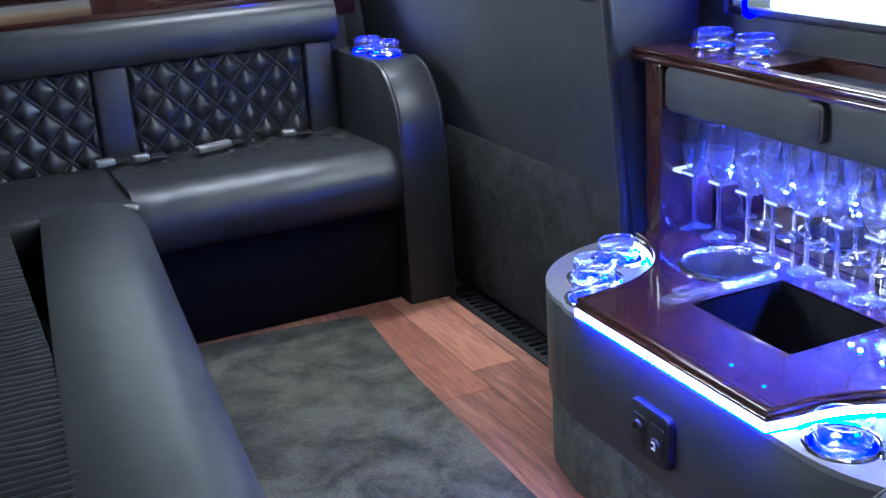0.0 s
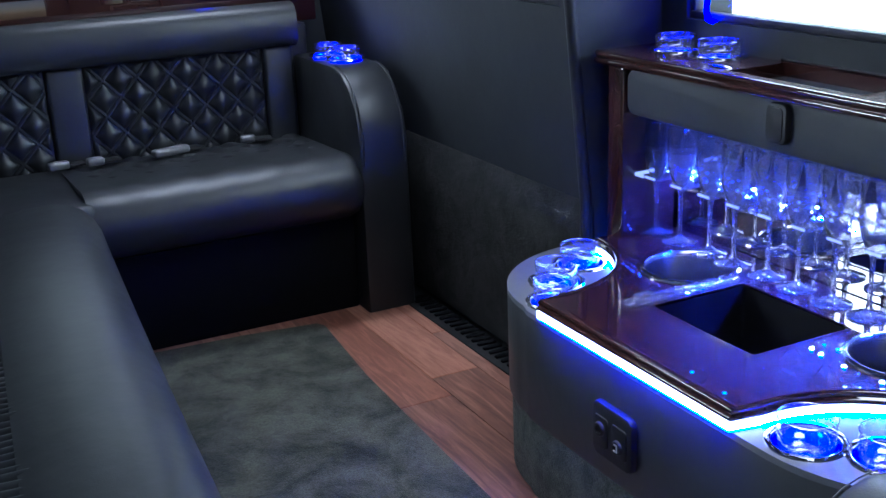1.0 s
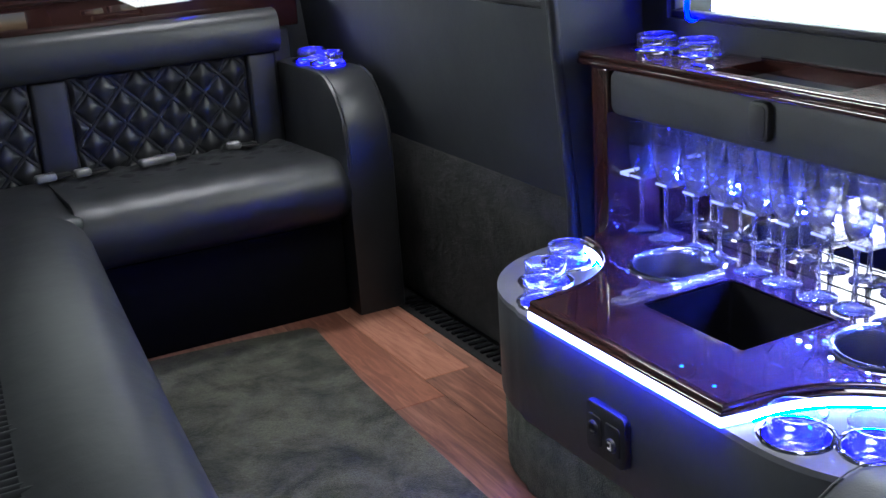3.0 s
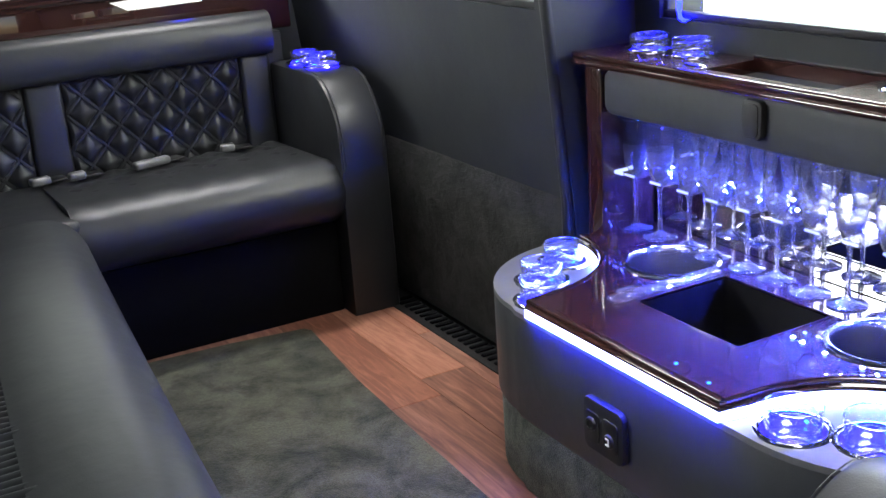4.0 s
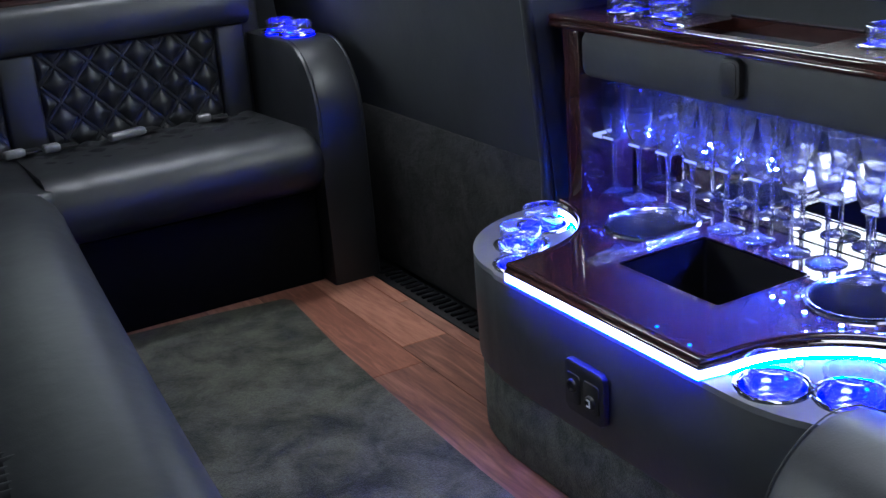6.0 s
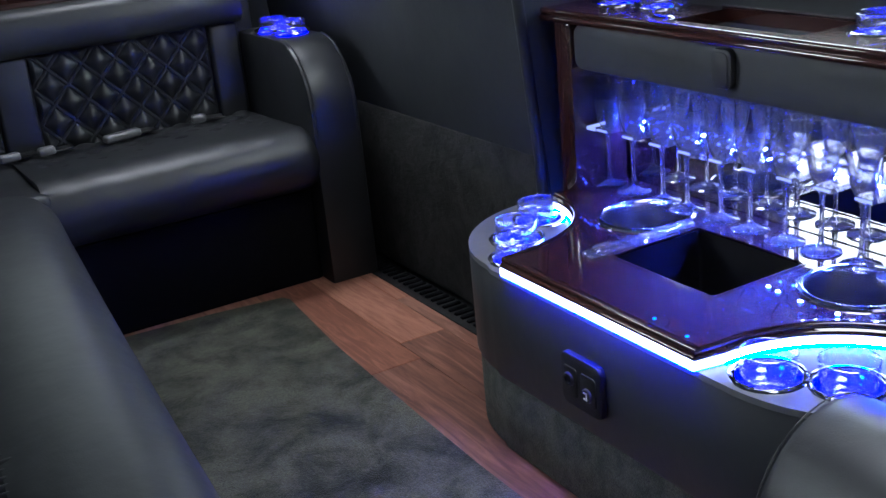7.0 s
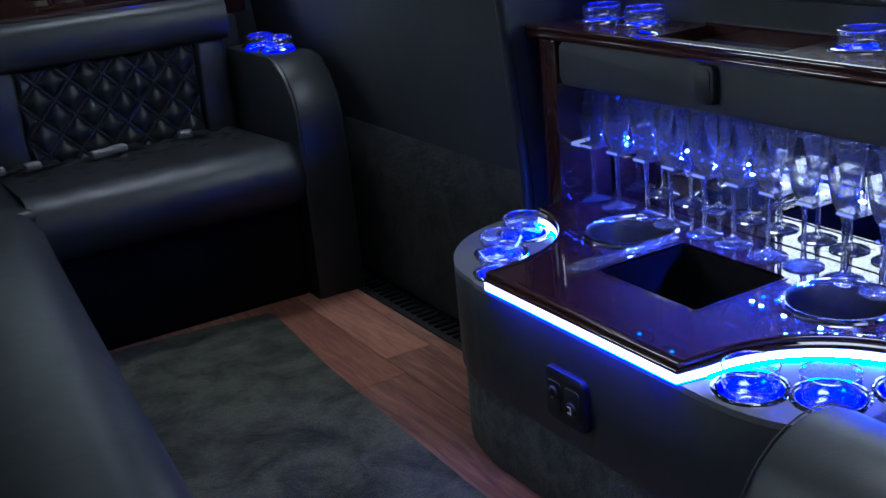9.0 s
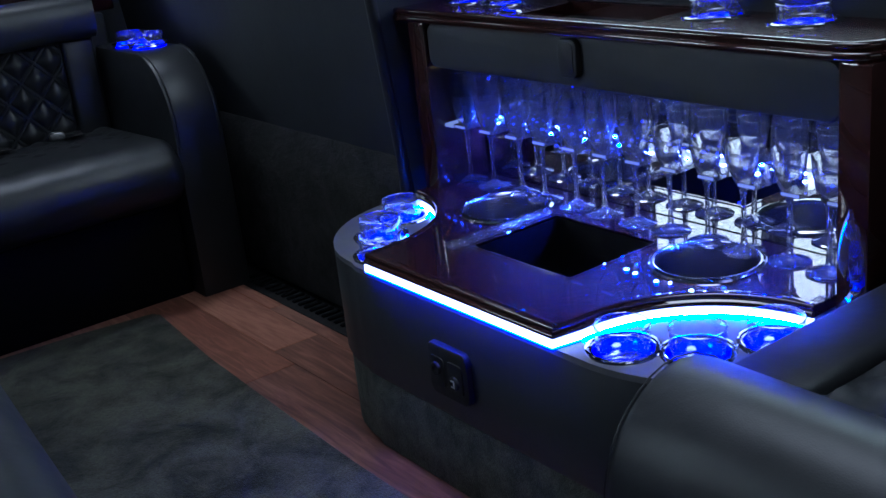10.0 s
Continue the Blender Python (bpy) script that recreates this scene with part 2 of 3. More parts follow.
def thing(name, label, category, group="", at=(0, 0, 0), kind=""):
    ob = new(name)
    ob.location = at
    ob.empty_display_size = 0.05
    return tagged(ob, label, category, group, kind)


def box(lo, hi, bevel=0.0, segments=2, bm=None):
    out = bm or bmesh.new()
    vs = bmesh.ops.create_cube(out, size=1)["verts"]
    for v in vs:
        v.co = Vector([lo[i] + (v.co[i] + 0.5) * (hi[i] - lo[i]) for i in range(3)])
    if bevel:
        es = list({e for v in vs for e in v.link_edges})
        bmesh.ops.bevel(out, geom=es, offset=bevel, segments=segments, profile=0.5, affect="EDGES")
    return out


def loft(rings, closed=True, cap=True, bm=None):
    """Bridges rings of equal length; each ring is a list of points."""
    out = bm or bmesh.new()
    vs = [[out.verts.new(p) for p in r] for r in rings]
    m = len(vs[0])
    for a, b in zip(vs, vs[1:]):
        for i in range(m if closed else m - 1):
            j = (i + 1) % m
            out.faces.new((a[i], a[j], b[j], b[i]))
    if cap and closed:
        out.faces.new(vs[0])
        out.faces.new(list(reversed(vs[-1])))
    return out


def slab(outline, z0, z1, edge=0.0, bm=None):
    """A flat plate with the given outline and softened upper and lower edges."""
    c = len(outline)

    def inset(d):
        pts = []
        for i in range(c):
            p, q, r = Vector(outline[i - 1]), Vector(outline[i]), Vector(outline[(i + 1) % c])
            a, b = (q - p).normalized(), (r - q).normalized()
            na, nb = Vector((-a.y, a.x)), Vector((-b.y, b.x))
            k = (na + nb)
            k = k.normalized() / max(0.5, k.normalized().dot(na))
            pts.append(q + k * d)
        return pts
    rows = [(0, z0), (0, z1)] if not edge else [(edge, z0), (edge * 0.3, z0 + edge * 0.3), (0, z0 + edge), (0, z1 - edge), (edge * 0.3, z1 - edge * 0.3), (edge, z1)]
    return loft([[(p.x, p.y, z) for p in inset(d)] for d, z in rows], bm=bm)


def lathe(profile, steps=28, bm=None, at=(0, 0, 0)):
    """Turns a profile of (radius, height) about z."""
    out = bm or bmesh.new()
    rings = []
    for r, z in profile:
        if r < 1e-5:
            rings.append([out.verts.new((at[0], at[1], at[2] + z))])
        else:
            rings.append([out.verts.new((at[0] + r * math.cos(2 * math.pi * i / steps), at[1] + r * math.sin(2 * math.pi * i / steps), at[2] + z)) for i in range(steps)])
    for a, b in zip(rings, rings[1:]):
        for i in range(steps):
            j = (i + 1) % steps
            if len(a) == 1 and len(b) > 1:
                out.faces.new((a[0], b[j], b[i]))
            elif len(b) == 1 and len(a) > 1:
                out.faces.new((a[i], a[j], b[0]))
            elif len(a) > 1:
                out.faces.new((a[i], a[j], b[j], b[i]))
    return out


def tube(path, radius, sides=8, bm=None):
    rings = []
    for i, p in enumerate(path):
        p = Vector(p)
        d = (Vector(path[min(i + 1, len(path) - 1)]) - Vector(path[max(i - 1, 0)])).normalized()
        u = d.orthogonal().normalized() if abs(d.z) > 0.9 else d.cross(Vector((0, 0, 1))).normalized()
        w = d.cross(u)
        rings.append([p + radius * (math.cos(2 * math.pi * k / sides) * u + math.sin(2 * math.pi * k / sides) * w) for k in range(sides)])
    return loft(rings, bm=bm)


def arc(cx, cy, r, a0, a1, steps):
    return [(cx + r * math.cos(radians(a0 + (a1 - a0) * i / steps)), cy + r * math.sin(radians(a0 + (a1 - a0) * i / steps))) for i in range(steps + 1)]


def sweep(section, path):
    """Sweeps a closed section of (out, up) along a plan path; out points to the right of the way."""
    rings = []
    for i, p in enumerate(path):
        p = Vector(p)
        d = (Vector(path[min(i + 1, len(path) - 1)]) - Vector(path[max(i - 1, 0)])).normalized()
        right = Vector((d.y, -d.x, 0))
        rings.append([p + right * s + Vector((0, 0, h)) for s, h in section])
    return loft(rings)


def roll_section(r, back, low, top, steps=10):
    """A cushion front: rounded nose of radius r at out = 0, going back."""
    pts = [(-back, low)]
    pts += [(-r * 0.75, low)]
    for i in range(steps + 1):
        a = radians(-90 + 180 * i / steps)
        pts.append((-r + r * math.cos(a), (low + top) / 2 + (top - low) / 2 * math.sin(a)))
    pts += [(-r * 1.6, top - 0.004), (-back, top - 0.018)]
    return pts


def quilt(width, height, cell_w, cell_h, depth, step=0.006):
    """A padded panel in x and z, facing -y, with rows of pointed diamonds between double seams."""
    bm = bmesh.new()
    nx, nz = int(width / step), int(height / step)
    grid = []
    for i in range(nx + 1):
        col = []
        for j in range(nz + 1):
            x, z = width * i / nx, height * j / nz
            u, v = x / cell_w + z / cell_h, x / cell_w - z / cell_h
            fu, fv = abs((u % 1) - 0.5) * 2, abs((v % 1) - 0.5) * 2
            m = max(fu, fv)
            puff = 0.3 + 0.7 * (1 - (fu / 0.8) ** 2) * (1 - (fv / 0.8) ** 2) ** 0.9 if m < 0.8 else 0.0
            seam = 0.3 if m > 0.88 else 0.0
            rim = min(1.0, min(x, z, width - x, height - z) / 0.012)
            col.append(bm.verts.new((x, -depth * (puff + seam) * rim, z)))
        grid.append(col)
    for i in range(nx):
        for j in range(nz):
            bm.faces.new((grid[i][j], grid[i + 1][j], grid[i + 1][j + 1], grid[i][j + 1]))
    # a thin back closes the pad
    back = [bm.verts.new((x, 0.02, z)) for x, z in ((0, 0), (width, 0), (width, height), (0, height))]
    bm.faces.new(back)
    return bm


def pleats(length, width, pitch, depth):
    """A gathered panel in x and y with soft folds across its length."""
    bm = bmesh.new()
    rows = []
    for i in range(int(length / pitch) * 6 + 1):
        y = pitch * i / 6
        lift = depth * abs(math.sin(math.pi * y / pitch)) ** 0.6
        rows.append([bm.verts.new((width * k / 8, y + 0.25 * pitch * noise.noise((k * 0.6, y * 9, 1)), lift * (0.8 + 0.5 * noise.noise((k * 0.8, y * 25, 3))))) for k in range(9)])
    for a, b in zip(rows, rows[1:]):
        for k in range(8):
            bm.faces.new((a[k], a[k + 1], b[k + 1], b[k]))
    return bm


def pierced(outline, holes, z0, z1):
    """A plate with holes that go through it."""
    bm = bmesh.new()
    edges = []
    for loop in [outline] + holes:
        vs = [bm.verts.new((x, y, z1)) for x, y in loop]
        edges += [bm.edges.new((vs[i], vs[(i + 1) % len(vs)])) for i in range(len(vs))]
    bmesh.ops.triangle_fill(bm, use_beauty=True, use_dissolve=False, edges=edges)
    out = bmesh.ops.extrude_face_region(bm, geom=list(bm.faces))["geom"]
    for v in out:
        if isinstance(v, bmesh.types.BMVert):
            v.co.z = z0
    return bm


def circle(cx, cy, r, steps=32):
    return [(cx + r * math.cos(2 * math.pi * i / steps), cy + r * math.sin(2 * math.pi * i / steps)) for i in range(steps)]


def prism_y(section, y0, y1, bm=None):
    """A body with a section of (x, z), running along y."""
    return loft([[(x, y0, z) for x, z in section], [(x, y1, z) for x, z in section]], bm=bm)


# ---- shell of the van ----
floor = part("floor", box((-0.7, -1.6, -0.08), (1.75, 3.7, -0.006)), RUBBER)
tagged(floor, "dark sub-floor under the carpet and planks", "floor", kind="structure")
bm = slab([(-0.7, -1.6), (0.985, -1.6), (0.990, 1.68), (0.997, 1.96), (1.012, 2.40), (1.044, 2.775), (1.030, 2.803), (0.82, 2.832), (0.60, 2.846), (-0.7, 2.9)], 0.0025, 0.011, 0.003)
carpet_floor = tagged(part("carpet", bm, CARPET), "worn grey-green cut-pile carpet on the floor", "carpet", kind="structure")

ceiling = tagged(part("ceiling", box((-0.75, -1.65, 1.88), (1.8, 3.75, 1.95)), HEADLINER), "dark cloth ceiling of the van", "ceiling", kind="structure")

for x, y, w, d in ((1.02, 2.98, 0.54, 0.3), (1.05, 0.95, 0.49, 1.54)):
    ceiling_lamp = thing("ceiling_light", "white ceiling light panel in a chrome frame", "ceiling light", "ceiling lights")
    part("light_frame", box((x - w / 2, y - d / 2, 1.845), (x + w / 2, y + d / 2, 1.88), 0.008), CHROME, ceiling_lamp)
    part("diffuser", box((x - w / 2 + 0.02, y - d / 2 + 0.02, 1.839), (x + w / 2 - 0.02, y + d / 2 - 0.02, 1.8445)), DIFFUSER, ceiling_lamp)
# rear wall and front bulkhead
bm = box((-0.7, 3.5, 0.0), (1.75, 3.58, 0.97))
box((-0.7, 3.5, 1.38), (1.75, 3.58, 1.88), bm=bm)
box((-0.7, 3.5, 0.97), (0.2, 3.58, 1.38), bm=bm)
box((1.24, 3.5, 0.97), (1.75, 3.58, 1.38), bm=bm)
tagged(part("wall_rear", bm, TRIM_VINYL), "charcoal vinyl rear wall of the van", "wall", kind="structure")


def side_wall(name, x_in, x_out, y0, y1, sill, head, openings, lean, label):
    """A trimmed side wall along y; openings are (y0, y1) between sill and head; lean: how far its top comes in."""
    bm = bmesh.new()
    s = 1 if x_out > x_in else -1

    def xi(z):
        return x_in - s * lean * max(0.0, z - 0.35)
    prism_y([(x_in, 0), (x_in + s * 0.012, 0.12), (xi(0.45), 0.45), (xi(sill), sill), (x_out, sill), (x_out, 0)], y0, y1, bm)
    prism_y([(xi(head), head), (xi(1.88), 1.88), (x_out, 1.88), (x_out, head)], y0, y1, bm)
    edges = [y0] + [v for o in openings for v in o] + [y1]
    for a, b in zip(edges[::2], edges[1::2]):
        if b - a > 0.01:
            prism_y([(xi(sill), sill), (xi(head), head), (x_out, head), (x_out, sill)], a, b, bm)
    return tagged(part(name, bm, WALL_VINYL), label, "wall", kind="structure")


side_wall("wall_east_rear", 1.425, 1.72, 1.974, 3.5, 0.932, 1.2, [(2.035, 2.77)], 0.10, "charcoal vinyl side wall panel beside the sofa")
side_wall("wall_east_bar", 1.61, 1.72, -1.6, 1.974, 0.899, 1.2, [(-0.1, 0.62), (0.72, 1.89)], 0.03, "charcoal vinyl side wall behind the bar")
side_wall("wall_west", -0.45, -0.56, -1.6, 3.5, 1.2, 1.66, [(0.45, 1.85), (1.95, 2.62), (2.66, 3.4)], 0.03, "charcoal vinyl side wall with tinted windows")
bm = box((-0.7, -1.68, 0.0), (0.05, -1.6, 1.88))
box((1.3, -1.68, 0.0), (1.75, -1.6, 1.88), bm=bm)
box((0.05, -1.68, 1.7), (1.3, -1.6, 1.88), bm=bm)
tagged(part("wall_front", bm, TRIM_VINYL), "charcoal front bulkhead with an open doorway", "wall", kind="structure")

WINDOWS = [(1.37, 2.035, 2.77, 0.932, 1.2, 1), (1.60, 0.72, 1.89, 0.899, 1.2, 1), (1.60, -0.1, 0.62, 0.899, 1.2, 1), (-0.44, 0.45, 1.85, 1.2, 1.66, -1), (-0.44, 1.95, 2.62, 1.2, 1.66, -1), (-0.44, 2.66, 3.4, 1.2, 1.66, -1)]
for k, (x, y0, y1, z0, z1, s) in enumerate(WINDOWS):
    w = tagged(thing("window_%d" % (k + 1), "", ""), "tinted van window in a black rubber frame", "window", kind="structure")
    pane = part("pane", box((min(x + s * 0.03, x + s * 0.035), y0, z0), (max(x + s * 0.03, x + s * 0.035), y1, z1)), WINDOW_GLASS if s > 0 else TINTED_GLASS if y0 < 1 else SMOKED_GLASS, w)
    pane.visible_shadow = False
    f = bmesh.new()
    t = 0.016
    for lo, hi in (((y0, z0), (y1, z0 + t)), ((y0, z1 - t), (y1, z1)), ((y0, z0 + t), (y0 + t, z1 - t)), ((y1 - t, z0 + t), (y1, z1 - t))):
        box((min(x + s * 0.002, x + s * 0.028), lo[0], lo[1]), (max(x + s * 0.002, x + s * 0.028), hi[0], hi[1]), 0.004, bm=f)
    part("window_frame", f, RUBBER, w)
rear_window = tagged(thing("window_7", "", ""), "tinted rear window of the van", "window", kind="structure")
rp = part("pane", box((0.2, 3.565, 0.97), (1.24, 3.571, 1.38)), WINDOW_GLASS, rear_window)
rp.visible_shadow = False
tagged(part("backdrop", box((-3.9, 8.0, -1), (4.95, 8.05, 4)), OUTSIDE_REAR), "bright daylight outside the windows", "backdrop", kind="structure")
for x, outdoors in ((5.0, OUTSIDE), (-4.0, OUTSIDE_WEST)):
    tagged(part("backdrop", box((x, -5, -1), (x + 0.05, 8, 4)), outdoors), "bright daylight outside the windows", "backdrop", kind="structure")
# Unseen panel added so that counter and mirror reflect a bright patch.
tagged(part("backdrop", box((-3.94, 4.3, 1.7), (-3.91, 7.9, 4.2)), WEST_PANEL), "unseen glowing panel outside the windows", "backdrop", kind="structure")

window_light = tagged(thing("window_light", "", ""), "thin blue light strip beside the window, with an unseen fill run", "light strip", kind="structure")
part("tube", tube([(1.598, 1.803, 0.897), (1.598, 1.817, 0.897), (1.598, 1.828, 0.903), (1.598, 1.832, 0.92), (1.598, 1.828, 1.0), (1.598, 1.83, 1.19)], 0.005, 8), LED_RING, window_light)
# Unseen run above the window, added as blue fill light.
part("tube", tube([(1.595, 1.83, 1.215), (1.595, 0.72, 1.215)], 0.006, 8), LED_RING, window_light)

# lower wall carpet, door edge seal and ribbed step sill
bm = prism_y([(1.424, 0.02), (1.409, 0.02), (1.411, 0.3), (1.408, 0.495), (1.412, 0.5), (1.428, 0.5)], 2.004, 3.49)
tagged(part("wall_carpet", bm, WALL_CARPET), "dark carpet lining on the lower side wall", "wall lining", kind="structure")
bm = tube([(1.402, 2.0, 0.0), (1.404, 1.99, 0.3), (1.40, 1.985, 0.5), (1.365, 1.985, 0.9), (1.33, 1.99, 1.3), (1.29, 1.99, 1.86)], 0.014, 10)
tagged(part("door_seal", bm, RUBBER), "black rubber seal along the door edge", "seal", kind="structure")
sill = tagged(thing("step_sill", "", ""), "black ribbed step sill along the wall", "sill", kind="structure")
part("sill_plate", box((1.326, 2.0, -0.006), (1.408, 3.49, 0.004), 0.002), RUBBER, sill)
for i in range(26):
    y = 2.03 + i * 0.032
    part("rib", box((1.345, y, 0.003), (1.402, y + 0.014, 0.011), 0.003, 1), NEAR_BLACK, sill)

# ---- bar cabinet ----
YM = 1.386
ZC, ZT = 0.443, 0.406


def mirrored(y):
    return 2 * YM - y


bar = thing("bar_cabinet", "charcoal vinyl bar cabinet with mahogany top and blue light strip", "bar cabinet")
base_line = [(1.60, 0.772), (1.60, 1.995), (1.37, 1.993)] + arc(1.355, 1.715, 0.277, 92, 178, 14) + [(1.07, 1.70), (1.07, 1.07)] + arc(1.35, 1.052, 0.28, 182, 268, 14) + [(1.37, 0.772)]


def shell(outline, z0, z1, out=0.0):
    pts = [Vector(p) for p in outline]
    c = len(pts)
    rows = []
    for d, z in ((out + 0.004, z0), (out, z0 + 0.008), (out, z1 - 0.008), (out + 0.004, z1)):
        ring = []
        for i in range(c):
            a, b = (pts[i] - pts[i - 1]).normalized(), (pts[(i + 1) % c] - pts[i]).normalized()
            k = (Vector((-a.y, a.x)) + Vector((-b.y, b.x))).normalized()
            q = pts[i] + k * d
            ring.append((q.x, q.y, z))
        rows.append(ring)
    return loft(rows, cap=False)


part("body", shell(base_line, 0.172, 0.397), BODY_VINYL, bar)
part("kick_skirt", shell(base_line, 0.0, 0.175, 0.006), SKIRT_CARPET, bar, "carpeted kick skirt")
part("floor_plate", slab([(x * 0.97 + 0.04, y * 0.97 + 0.04) for x, y in base_line], 0.2, 0.21), BLACK, bar)

CUPS_R = [(1.140, 1.040), (1.203, 0.945), (1.305, 0.880)]
CUPS = CUPS_R + [(x + 0.004, mirrored(y) - 0.018) for x, y in CUPS_R]


def cup(parent, x, y, z, depth=0.05):
    """A chrome cup holder with a fluted wall, lit from its floor."""
    c = part("cup_holder", lathe([(0.0487, -0.003), (0.0490, 0.0012), (0.0505, 0.0032), (0.0530, 0.0036), (0.0535, 0.0016), (0.0550, 0.0016), (0.0562, 0.0034), (0.0592, 0.0026), (0.0602, 0.0), (0.0497, -0.0035)], 40, at=(x, y, z)), CHROME, parent, "chrome cup holder ring")
    flutes = []
    for d in (-0.003, -depth):
        flutes.append([(x + (0.0478 + 0.0012 * (k % 2)) * math.cos(math.pi * k / 24), y + (0.0478 + 0.0012 * (k % 2)) * math.sin(math.pi * k / 24), z + d) for k in range(48)])
    part("cup_wall", loft(flutes, cap=False), CHROME, c, "fluted chrome wall", smooth=60)
    part("cup_floor", lathe([(0.0490, 0.0), (0.0490, 0.002), (0, 0.002)], 28, at=(x, y, z - depth)), LED_DISC, c, "lit blue acrylic disc")
    part("cup_light", lathe([(0.0, 0.0026), (0.006, 0.0025), (0.0085, 0.0021), (0, 0.0021)], 12, at=(x + 0.008, y - 0.008, z - depth)), LED_CORE, c, "white-blue light")
    part("cup_light", lathe([(0.0, 0.0026), (0.004, 0.0025), (0.006, 0.0021), (0, 0.0021)], 12, at=(x - 0.018, y + 0.02, z - depth)), LED_DOT, c, "cyan-blue light")
    return c


for x, y in CUPS:
    cup(bar, x, y, ZT)

front = [(1.376, 1.905)] + arc(1.12, 1.918, 0.256, -4, -90, 18) + [(1.068, 1.654), (1.068, 1.120)] + arc(1.12, 0.856, 0.256, 90, 4, 18) + [(1.376, 0.867)]
inner_front = [(1.384, 1.905)] + arc(1.12, 1.918, 0.264, -4, -88, 18) + [(1.079, 1.645), (1.079, 1.129)] + arc(1.12, 0.856, 0.264, 88, 4, 18) + [(1.384, 0.867)]
WELL = (1.225, 1.441, 1.247, 1.511)
BUCKETS = [(1.415, 1.640), (1.425, 1.115)]
well_hole = arc(WELL[1] - 0.007, WELL[3] - 0.007, 0.007, 0, 90, 4) + arc(WELL[0] + 0.007, WELL[3] - 0.007, 0.007, 90, 180, 4) + arc(WELL[0] + 0.007, WELL[2] + 0.007, 0.007, 180, 270, 4) + arc(WELL[1] - 0.007, WELL[2] + 0.007, 0.007, 270, 360, 4)
part("counter_top", pierced([(1.562, 0.867), (1.562, 1.905)] + inner_front, [well_hole] + [circle(x, y, 0.086, 40) for x, y in BUCKETS], 0.423, ZC), MAHOGANY, bar, "polished mahogany counter top")
part("tray", pierced(base_line, [circle(x, y, 0.049) for x, y in CUPS] + [well_hole] + [circle(x, y, 0.0885, 40) for x, y in BUCKETS], 0.395, ZT), GREY_VINYL, bar, "grey vinyl drink tray")
# moulded front edge
edge_path = [(x, y, 0) for x, y in reversed(front)]
section = [(-0.016, 0.4225), (0.001, 0.4225)] + arc(-0.0005, 0.4275, 0.0052, -75, 60, 8) + arc(-0.0055, 0.4385, 0.0062, -40, 90, 8) + [(-0.016, 0.444)]
part("edge_moulding", sweep([(-a, h) for a, h in section], edge_path), MAHOGANY, bar, "polished mahogany edge moulding")
led_section = [(-0.004, 0.4088), (0.004, 0.4088), (0.004, 0.4222), (-0.004, 0.4222)]
part("light_strip", sweep([(-a, h) for a, h in led_section], edge_path), LED, bar, "glowing blue light strip")
# Extra emitters added under the strip to cast its blue light and fringe.
cast_section = [(-0.003, 0.4066), (0.0035, 0.4066), (0.0035, 0.4086), (-0.003, 0.4086)]
bend = 20
for ends, light in ((edge_path[:bend], CURVE_CAST), (edge_path[bend - 1:-bend + 1], FRONT_CAST), (edge_path[-bend:], CURVE_CAST)):
    part("cast_strip", sweep([(-a, h) for a, h in cast_section], ends), light, bar)

lin = bmesh.new()
x0, x1, y0, y1 = WELL
inner = [(x0 + 0.002 + (x - x0) * (1 - 0.004 / (x1 - x0)), y0 + 0.002 + (y - y0) * (1 - 0.004 / (y1 - y0))) for x, y in well_hole]
loft([[(x, y, ZC - 0.002) for x, y in inner], [(x, y, 0.25) for x, y in inner]], cap=False, bm=lin)
slab(inner, 0.24, 0.25, bm=lin)
part("ice_well", lin, LINER, bar, "black ice well liner")
part("well_trim", loft([[(x0 - 0.004 + (x - x0) * 1.036, y0 - 0.004 + (y - y0) * 1.03, z) for x, y in well_hole] if o else [(x, y, z) for x, y in well_hole] for o, z in ((0, ZC - 0.003), (0, ZC + 0.002), (1, ZC + 0.002), (1, ZC - 0.001))], cap=False), MAHOGANY, bar)
part("well_lid", box((1.185, 1.524, ZC + 0.0005), (1.442, 1.556, ZC + 0.009), 0.003), RACK_ACRYLIC, bar, "clear acrylic slide strip")
for x, y in BUCKETS:
    b = part("bucket", lathe([(0.072, -0.17), (0.084, -0.004), (0.085, 0.001), (0.089, 0.0045), (0.095, 0.003), (0.096, 0.0005), (0.088, -0.003), (0.086, -0.006), (0.075, -0.174), (0, -0.174), (0, -0.17), (0.072, -0.17)], 44, at=(x, y, ZC)), STEEL, bar, "steel ice bucket with bright rim")
    part("rim", lathe([(0.0865, 0.0), (0.0875, 0.0042), (0.0905, 0.0066), (0.0945, 0.0066), (0.0972, 0.0044), (0.1000, 0.0040), (0.1015, 0.0006), (0.0965, 0.0006)], 48, at=(x, y, ZC)), CHROME, b, "polished chrome rim")

# outlet plate on the cabinet front


def plate_yz(x, y0, y1, z0, z1, r, proud, edge):
    """A plate with rounded corners on a wall that faces -x."""
    corners = arc(y1 - r, z1 - r, r, 0, 90, 6) + arc(y0 + r, z1 - r, r, 90, 180, 6) + arc(y0 + r, z0 + r, r, 180, 270, 6) + arc(y1 - r, z0 + r, r, 270, 360, 6)
    cy, cz = (y0 + y1) / 2, (z0 + z1) / 2
    rings = []
    for d, k in ((0.0, 0.0), (proud - edge, 0.0), (proud - edge * 0.3, edge * 0.3), (proud, edge)):
        rings.append([(x - d, cy + (y - cy) * (1 - 2 * k / (y1 - y0)), cz + (z - cz) * (1 - 2 * k / (z1 - z0))) for y, z in corners])
    return loft(rings)


